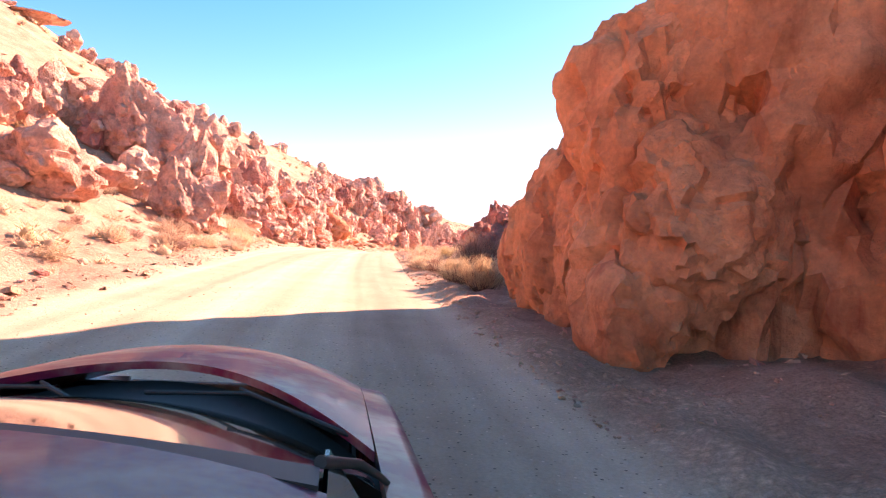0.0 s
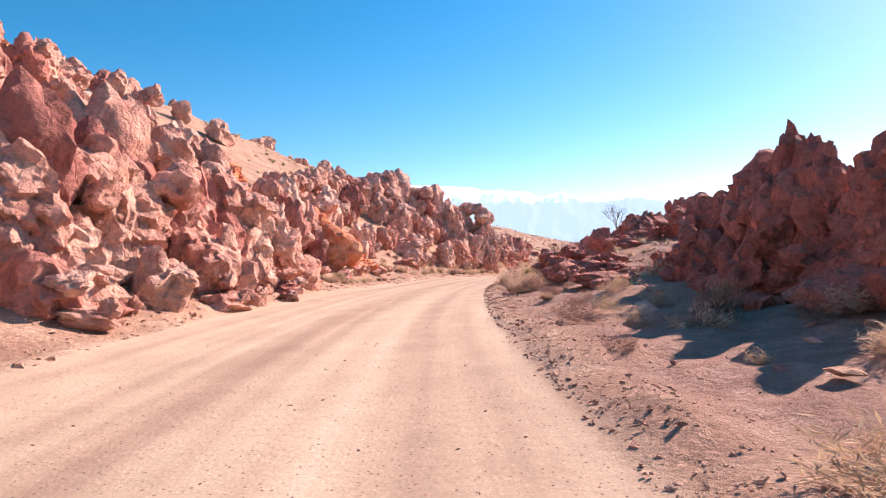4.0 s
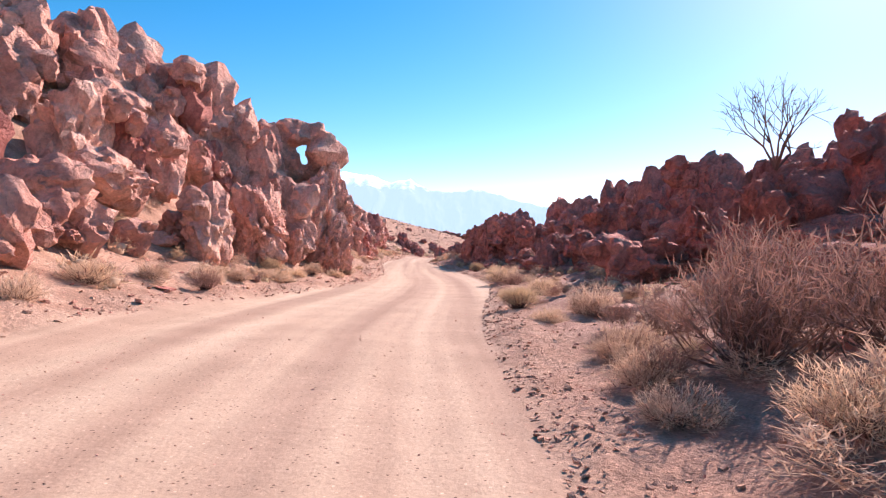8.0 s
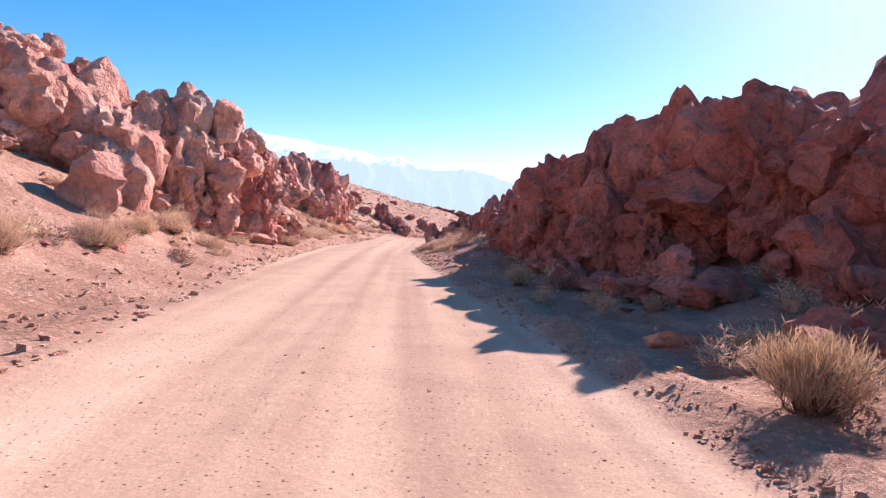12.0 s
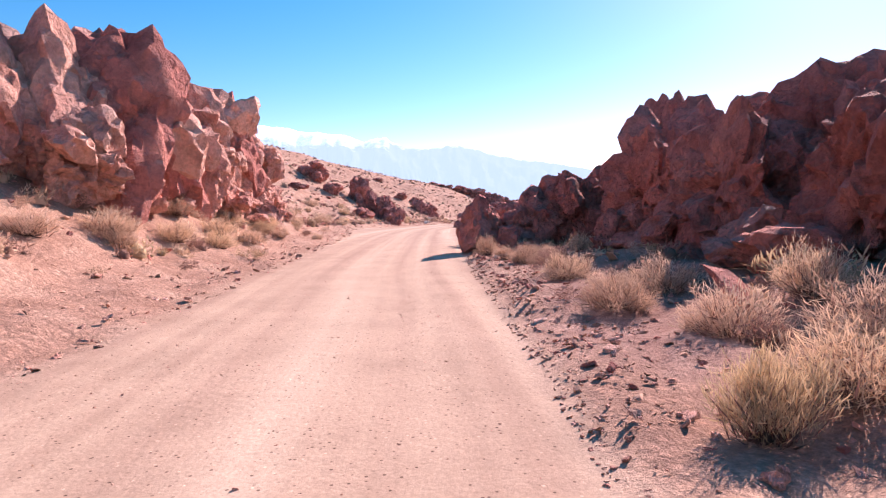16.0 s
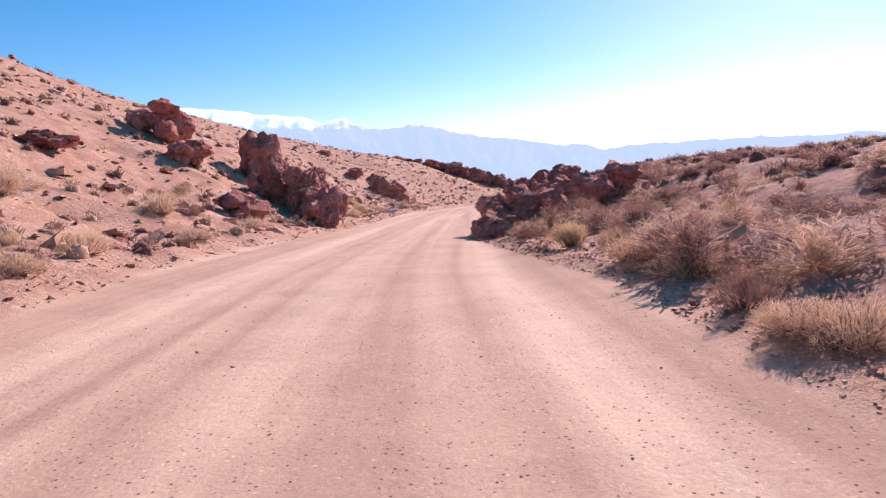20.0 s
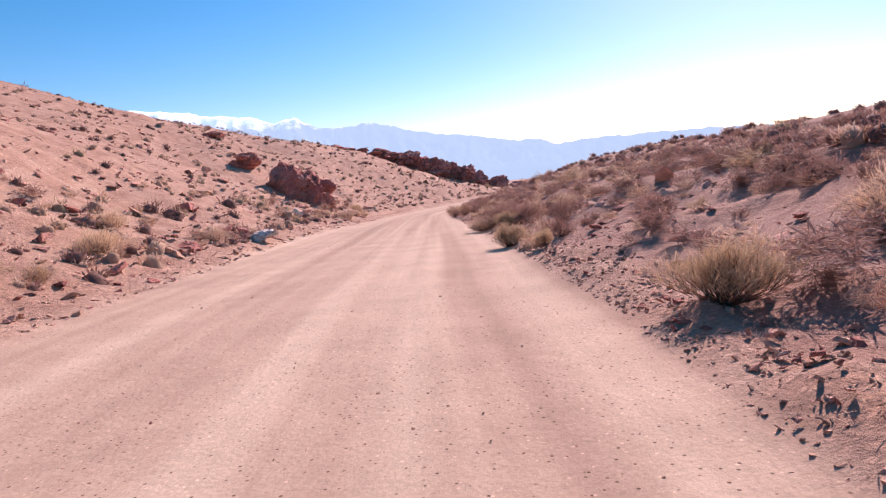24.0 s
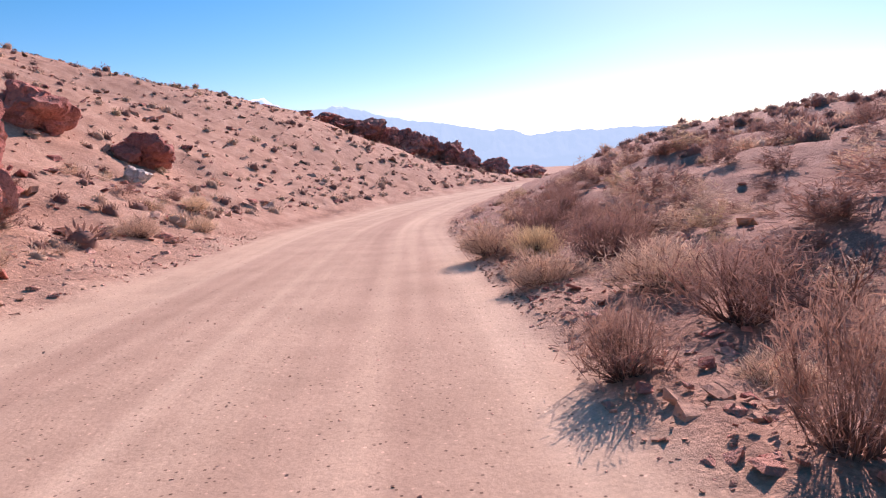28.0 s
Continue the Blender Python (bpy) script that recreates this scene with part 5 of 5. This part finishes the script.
# ---- bare dead shrubs ----
def bare_branches(seed, spread=0.5, depth=4):
    rng = random.Random(seed)
    bm = bmesh.new()

    def limb(a, way, ln, r, level):
        b = a + way * ln
        side = way.orthogonal().normalized()
        up = way.cross(side)
        ring = []
        for p, q in ((a, r), (b, r * 0.6)):
            ring.append([bm.verts.new(p + (side * math.cos(t) + up * math.sin(t)) * q) for t in (0, 2.1, 4.2)])
        for i in range(3):
            bm.faces.new((ring[0][i], ring[0][(i + 1) % 3], ring[1][(i + 1) % 3], ring[1][i]))
        if level:
            for _ in range(rng.choice((2, 3))):
                w = (way + Vector((rng.gauss(0, spread), rng.gauss(0, spread), rng.gauss(0.15, spread * 0.6)))).normalized()
                limb(b, w, ln * rng.uniform(0.6, 0.9), r * 0.6, level - 1)

    for _ in range(6):
        limb(Vector((0, 0, -0.05)), Vector((rng.gauss(0, 0.5), rng.gauss(0, 0.5), 1)).normalized(), 0.38, 0.022, depth)
    me = bpy.data.meshes.new("branches")
    bm.to_mesh(me)
    bm.free()
    a = me.attributes.new("tip", "FLOAT", "POINT")
    a.data.foreach_set("value", np.full(len(me.vertices), 0.35))
    me.materials.append(TWIG)
    return me


for k, (s, d, size) in enumerate(((78.5, 5.2, 1.15), (80.5, 6.4, 1.0), (76, 4.2, 0.9), (89, 5.0, 1.1), (285, 2.6, 0.5), (306, 3.6, 0.8), (168, 4.6, 0.9), (100, 10, 2.1))):
    ob = new("dead_shrub", bare_branches(40 + k))
    x, y = place(s, d)
    ob.matrix_world = pose(float(x), float(y), float(road_z(s)) + 4.3 if size > 2 else ground_z(s, d), 0, 0, 50 * k) @ Matrix.Diagonal((size, size, size, 1))
    tagged(ob, "leafless dead shrub with thin forked branches", "shrub", group="dead shrubs")


# ---- the red car that stands at the start ----
PAINT, nt, bs = material("red_paint")
dust = noise_tex(nt, world_pos(nt), 3.0, 5, 0.6)
nt.links.new(mix(nt, ramp(nt, dust, [(0.44, (0, 0, 0)), (0.66, (0.7, 0.7, 0.7))]), (0.34, 0.006, 0.04), (0.55, 0.35, 0.25)), bs.inputs["Base Color"])
bs.inputs["Metallic"].default_value, bs.inputs["Roughness"].default_value, bs.inputs["Coat Weight"].default_value = 0.0, 0.5, 0.2
bs.inputs["Coat Roughness"].default_value, bs.inputs["Specular IOR Level"].default_value = 0.08, 0.3


def plain(name, col, rough, metal=0.0):
    m, nt, b = material(name)
    v = noise_tex(nt, world_pos(nt), 12.0, 4, 0.6)
    nt.links.new(mix(nt, 0.35, col, ramp(nt, v, [(0.3, (0.6, 0.6, 0.6)), (0.7, (1.3, 1.3, 1.3))]), "MULTIPLY"), b.inputs["Base Color"])
    b.inputs["Roughness"].default_value, b.inputs["Metallic"].default_value = rough, metal
    return m


TRIM = plain("black_trim", (0.018, 0.017, 0.018), 0.55)
TYRE = plain("tyre_rubber", (0.03, 0.028, 0.027), 0.9)
ALLOY = plain("alloy", (0.55, 0.55, 0.56), 0.35, 1.0)
LAMP = plain("lamp_glass", (0.75, 0.76, 0.78), 0.12)
TAIL = plain("tail_glass", (0.35, 0.01, 0.01), 0.15)
SEAT = plain("seat_cloth", (0.10, 0.09, 0.085), 0.9)
GLASS, nt, bs = material("car_glass")
bs.inputs["Base Color"].default_value = (0.55, 0.6, 0.58, 1)
bs.inputs["Roughness"].default_value, bs.inputs["Transmission Weight"].default_value, bs.inputs["IOR"].default_value = 0.03, 1.0, 1.5


def part(name, bm, mat, parent, label=""):
    me = bpy.data.meshes.new(name)
    bmesh.ops.recalc_face_normals(bm, faces=bm.faces)
    bm.to_mesh(me)
    bm.free()
    me.materials.append(mat)
    for p in me.polygons:
        p.use_smooth = True
    me.set_sharp_from_angle(angle=radians(38))
    ob = new(name, me)
    ob.parent = parent
    return tagged(ob, label)


def sheet(fn, nu, nv, thick):
    """A curved panel: fn(u, v) with u, v in 0..1, given thickness downwards."""
    bm = bmesh.new()
    g = [[[bm.verts.new(Vector(fn(i / nu, j / nv)) - Vector((0, 0, k * thick))) for j in range(nv + 1)] for i in range(nu + 1)] for k in (0, 1)]
    for i in range(nu):
        for j in range(nv):
            bm.faces.new((g[0][i][j], g[0][i + 1][j], g[0][i + 1][j + 1], g[0][i][j + 1]))
            bm.faces.new((g[1][i][j], g[1][i][j + 1], g[1][i + 1][j + 1], g[1][i + 1][j]))
    for i in range(nu):
        for j in (0, nv):
            bm.faces.new((g[0][i][j], g[0][i + 1][j], g[1][i + 1][j], g[1][i][j]))
    for j in range(nv):
        for i in (0, nu):
            bm.faces.new((g[0][i][j], g[0][i][j + 1], g[1][i][j + 1], g[1][i][j]))
    return bm


def block(x0, x1, y0, y1, z0, z1, bevel=0.03, taper=None):
    bm = bmesh.new()
    bmesh.ops.create_cube(bm, size=1)
    for v in bm.verts:
        v.co = Vector((x0 if v.co.x < 0 else x1, y0 if v.co.y < 0 else y1, z0 if v.co.z < 0 else z1))
        if taper:
            v.co = taper(v.co)
    bmesh.ops.bevel(bm, geom=bm.edges[:], offset=bevel, segments=3, affect="EDGES", clamp_overlap=True)
    return bm


def rod(points, r):
    bm = bmesh.new()
    rings = []
    for k, p in enumerate(points):
        w = (Vector(points[min(k + 1, len(points) - 1)]) - Vector(points[max(k - 1, 0)])).normalized()
        a = w.orthogonal().normalized()
        c = w.cross(a)
        rings.append([bm.verts.new(Vector(p) + (a * math.cos(t) + c * math.sin(t)) * r) for t in [2 * math.pi * q / 16 for q in range(16)]])
    for a, c in zip(rings, rings[1:]):
        for q in range(16):
            bm.faces.new((a[q], a[(q + 1) % 16], c[(q + 1) % 16], c[q]))
    bm.faces.new(rings[0])
    bm.faces.new(rings[-1][::-1])
    return bm


def make_car():
    car = new("car")
    tagged(car, "dusty red off-road car standing on the dirt road", "car")

    def lerp(a, c, t):
        return a + (c - a) * t

    def hood(u, v):
        x = lerp(-0.80, 0.80, u)
        k = abs(x) / 0.80
        y = lerp(2.50 - 0.80 * k * k, 4.05 - 0.42 * k ** 3, v)
        z = 1.27 - 0.105 * k * k - 0.11 * v - 0.10 * v ** 5 + 0.02 * math.sin(math.pi * v)
        return x, y, z

    part("hood", sheet(hood, 24, 18, 0.03), PAINT, car, "glossy dusty red hood")
    for sgn in (-1, 1):
        def fender(u, v, q=sgn):
            w = 0.815 + 0.165 * min(1, u * 1.35) - (0.02 if u > 0.9 else 0)
            y = lerp(1.25, 3.85, v)
            z = 1.15 - 0.10 * v - 0.12 * v ** 5 - 0.04 * u - 0.50 * max(0, u - 0.55) ** 1.3
            return q * w, y, z
        part("fender", sheet(fender, 12, 16, 0.04), PAINT, car)
        part("side_panel", block(sgn * 0.88, sgn * 0.975, 1.3, 3.8, 0.42, 0.92, 0.03), PAINT, car)
        for y0, y1 in ((0.10, 1.24), (-1.15, 0.06)):
            door = part("door", block(sgn * 0.86, sgn * 0.975, y0, y1, 0.36, 1.02, 0.03), PAINT, car)
            part("door_handle", rod([(sgn * 0.985, y0 + 0.12, 0.9), (sgn * 1.0, y0 + 0.2, 0.9), (sgn * 0.985, y0 + 0.28, 0.9)], 0.012), TRIM, door)
        part("quarter_panel", block(sgn * 0.86, sgn * 0.975, -2.3, -1.19, 0.45, 1.02, 0.04), PAINT, car)
        part("window_pillar", rod([(sgn * 0.84, 1.62, 1.10), (sgn * 0.78, 1.2, 1.26), (sgn * 0.72, 0.9, 1.38), (sgn * 0.66, 0.6, 1.475)], 0.008), TRIM, car)
        part("rear_pillar", rod([(sgn * 0.85, -2.0, 1.02), (sgn * 0.66, -1.75, 1.48)], 0.05), PAINT, car)
        part("centre_pillar", rod([(sgn * 0.86, 0.08, 1.02), (sgn * 0.66, 0.05, 1.48)], 0.035), TRIM, car)
        for y0, y1, t0, t1 in ((0.14, 1.2, 0.14, 0.72), (-1.15, 0.04, -1.05, 0.0), (-1.9, -1.2, -1.65, -1.12)):
            bm = bmesh.new()
            q = [bm.verts.new(p) for p in ((sgn * 0.872, y0, 1.02), (sgn * 0.872, y1, 1.02), (sgn * 0.67, t1, 1.455), (sgn * 0.67, t0, 1.455))]
            face = bm.faces.new(q)
            ext = bmesh.ops.extrude_face_region(bm, geom=[face])
            for v in ext["geom"]:
                if isinstance(v, bmesh.types.BMVert):
                    v.co.x -= sgn * 0.006
            part("side_window", bm, GLASS, car)
        part("mirror", block(sgn * 0.98, sgn * 1.16, -0.12, -0.02, 1.02, 1.16, 0.03), PAINT, car)
        part("headlight", block(sgn * 0.56, sgn * 0.86, 3.70, 3.86, 0.76, 0.92, 0.03), LAMP, car, "clear headlight")
        part("tail_light", block(sgn * 0.76, sgn * 0.93, -2.36, -2.25, 0.75, 1.0, 0.02), TAIL, car, "red tail light")
        for y in (2.85, -1.45):
            wheel = new("wheel")
            wheel.parent = car
            wheel.matrix_local = pose(sgn * 0.84, y, 0.36)
            for name, r0, r1, wd, mat in (("tyre", 0.36, 0.22, 0.24, TYRE), ("rim", 0.22, 0.05, 0.18, ALLOY)):
                bm = bmesh.new()
                prof = [(-wd / 2, r1), (-wd / 2, r0 * 0.93), (-wd / 2 * 0.75, r0), (wd / 2 * 0.75, r0), (wd / 2, r0 * 0.93), (wd / 2, r1)]
                rings = [[bm.verts.new((px, math.cos(a) * pr, math.sin(a) * pr)) for a in [2 * math.pi * k / 28 for k in range(28)]] for px, pr in prof]
                for a, c in zip(rings, rings[1:] + rings[:1]):
                    for k in range(28):
                        bm.faces.new((a[k], a[(k + 1) % 28], c[(k + 1) % 28], c[k]))
                part(name, bm, mat, wheel)

    def cowl(u, v):
        x = lerp(-0.82, 0.82, u)
        k = abs(x) / 0.82
        return x, lerp(2.10 - 0.52 * k * k, 2.52 - 0.80 * k * k, v), 1.19 - 0.10 * k * k - 0.02 * math.sin(math.pi * v)

    part("cowl", sheet(cowl, 24, 4, 0.05), TRIM, car, "black plastic cowl under the wipers")
    for x0, x1 in ((-0.62, 0.08), (0.02, 0.74)):
        wiper = part("wiper", rod([(x0, 2.2, 1.21), (lerp(x0, x1, 0.5), 2.14, 1.23), (x1, 1.84, 1.17)], 0.008), TRIM, car)
        part("wiper_arm", rod([(x1 - 0.05, 1.95, 1.15), (lerp(x0, x1, 0.45), 2.17, 1.24)], 0.007), TRIM, wiper)

    def screen(u, v):
        x = lerp(-0.80, 0.80, u) * lerp(1, 0.80, v)
        k = abs(u - 0.5) * 2
        return x, lerp(2.12 - 0.52 * k * k, 0.70 - 0.12 * k * k, v), lerp(1.195 - 0.07 * k * k, 1.485, v ** 0.9) + 0.01 * math.sin(math.pi * v) - 0.02 * k * k

    part("windscreen", sheet(screen, 20, 12, 0.008), GLASS, car, "sloping windscreen with reflections")

    def band(u, v):
        x = lerp(-0.66, 0.66, u)
        k = abs(u - 0.5) * 2
        return x, lerp(0.71 - 0.12 * k * k, 0.63 - 0.12 * k * k, v), 1.492 - 0.02 * k * k + 0.006 * v

    part("screen_seal", sheet(band, 20, 2, 0.02), TRIM, car, "black rubber screen seal")

    def roof(u, v):
        x = lerp(-0.67, 0.67, u)
        k = abs(u - 0.5) * 2
        return x, lerp(-1.8, 0.63 - 0.12 * k * k, v), 1.505 + 0.03 * math.sin(math.pi * v) - 0.035 * k ** 4

    part("roof", sheet(roof, 20, 16, 0.03), PAINT, car, "glossy red roof")
    part("floor_pan", block(-0.86, 0.86, -2.25, 3.7, 0.30, 0.44, 0.03), TRIM, car)
    part("engine_bay", block(-0.78, 0.78, 2.05, 3.75, 0.44, 0.95, 0.03), TRIM, car)
    part("bulkhead", block(-0.84, 0.84, 1.45, 1.62, 0.42, 1.03, 0.03), TRIM, car)
    part("dashboard", block(-0.80, 0.80, 1.05, 1.46, 0.75, 1.02, 0.05), TRIM, car)
    for x in (-0.38, 0.38):
        part("front_seat", block(x - 0.25, x + 0.25, -0.05, 0.45, 0.44, 0.68, 0.06), SEAT, car)
        part("seat_back", block(x - 0.24, x + 0.24, -0.22, -0.04, 0.60, 1.22, 0.06), SEAT, car)
    part("rear_bench", block(-0.68, 0.68, -1.15, -0.95, 0.55, 1.15, 0.06), SEAT, car)
    part("front_bumper", block(-0.90, 0.90, 3.72, 4.0, 0.42, 0.70, 0.05), PAINT, car)
    part("grille", block(-0.55, 0.55, 3.82, 3.95, 0.72, 0.92, 0.02), TRIM, car)
    part("rear_bumper", block(-0.90, 0.90, -2.45, -2.28, 0.42, 0.66, 0.05), PAINT, car)
    part("tailgate", block(-0.80, 0.80, -2.36, -2.27, 0.60, 1.03, 0.03), PAINT, car)
    bm = bmesh.new()
    q = [bm.verts.new(p) for p in ((-0.78, -2.05, 1.03), (0.78, -2.05, 1.03), (0.64, -1.78, 1.475), (-0.64, -1.78, 1.475))]
    ext = bmesh.ops.extrude_face_region(bm, geom=[bm.faces.new(q)])
    for v in ext["geom"]:
        if isinstance(v, bmesh.types.BMVert):
            v.co.y += 0.006
    part("rear_window", bm, GLASS, car)
    part("sill_plate", block(-0.86, 0.86, -2.28, -2.0, 0.98, 1.03, 0.02), PAINT, car)
    car.matrix_world = pose(-0.72, 0.04, 0.0, -0.5, 1.2, 9.0)
    return car


make_car()
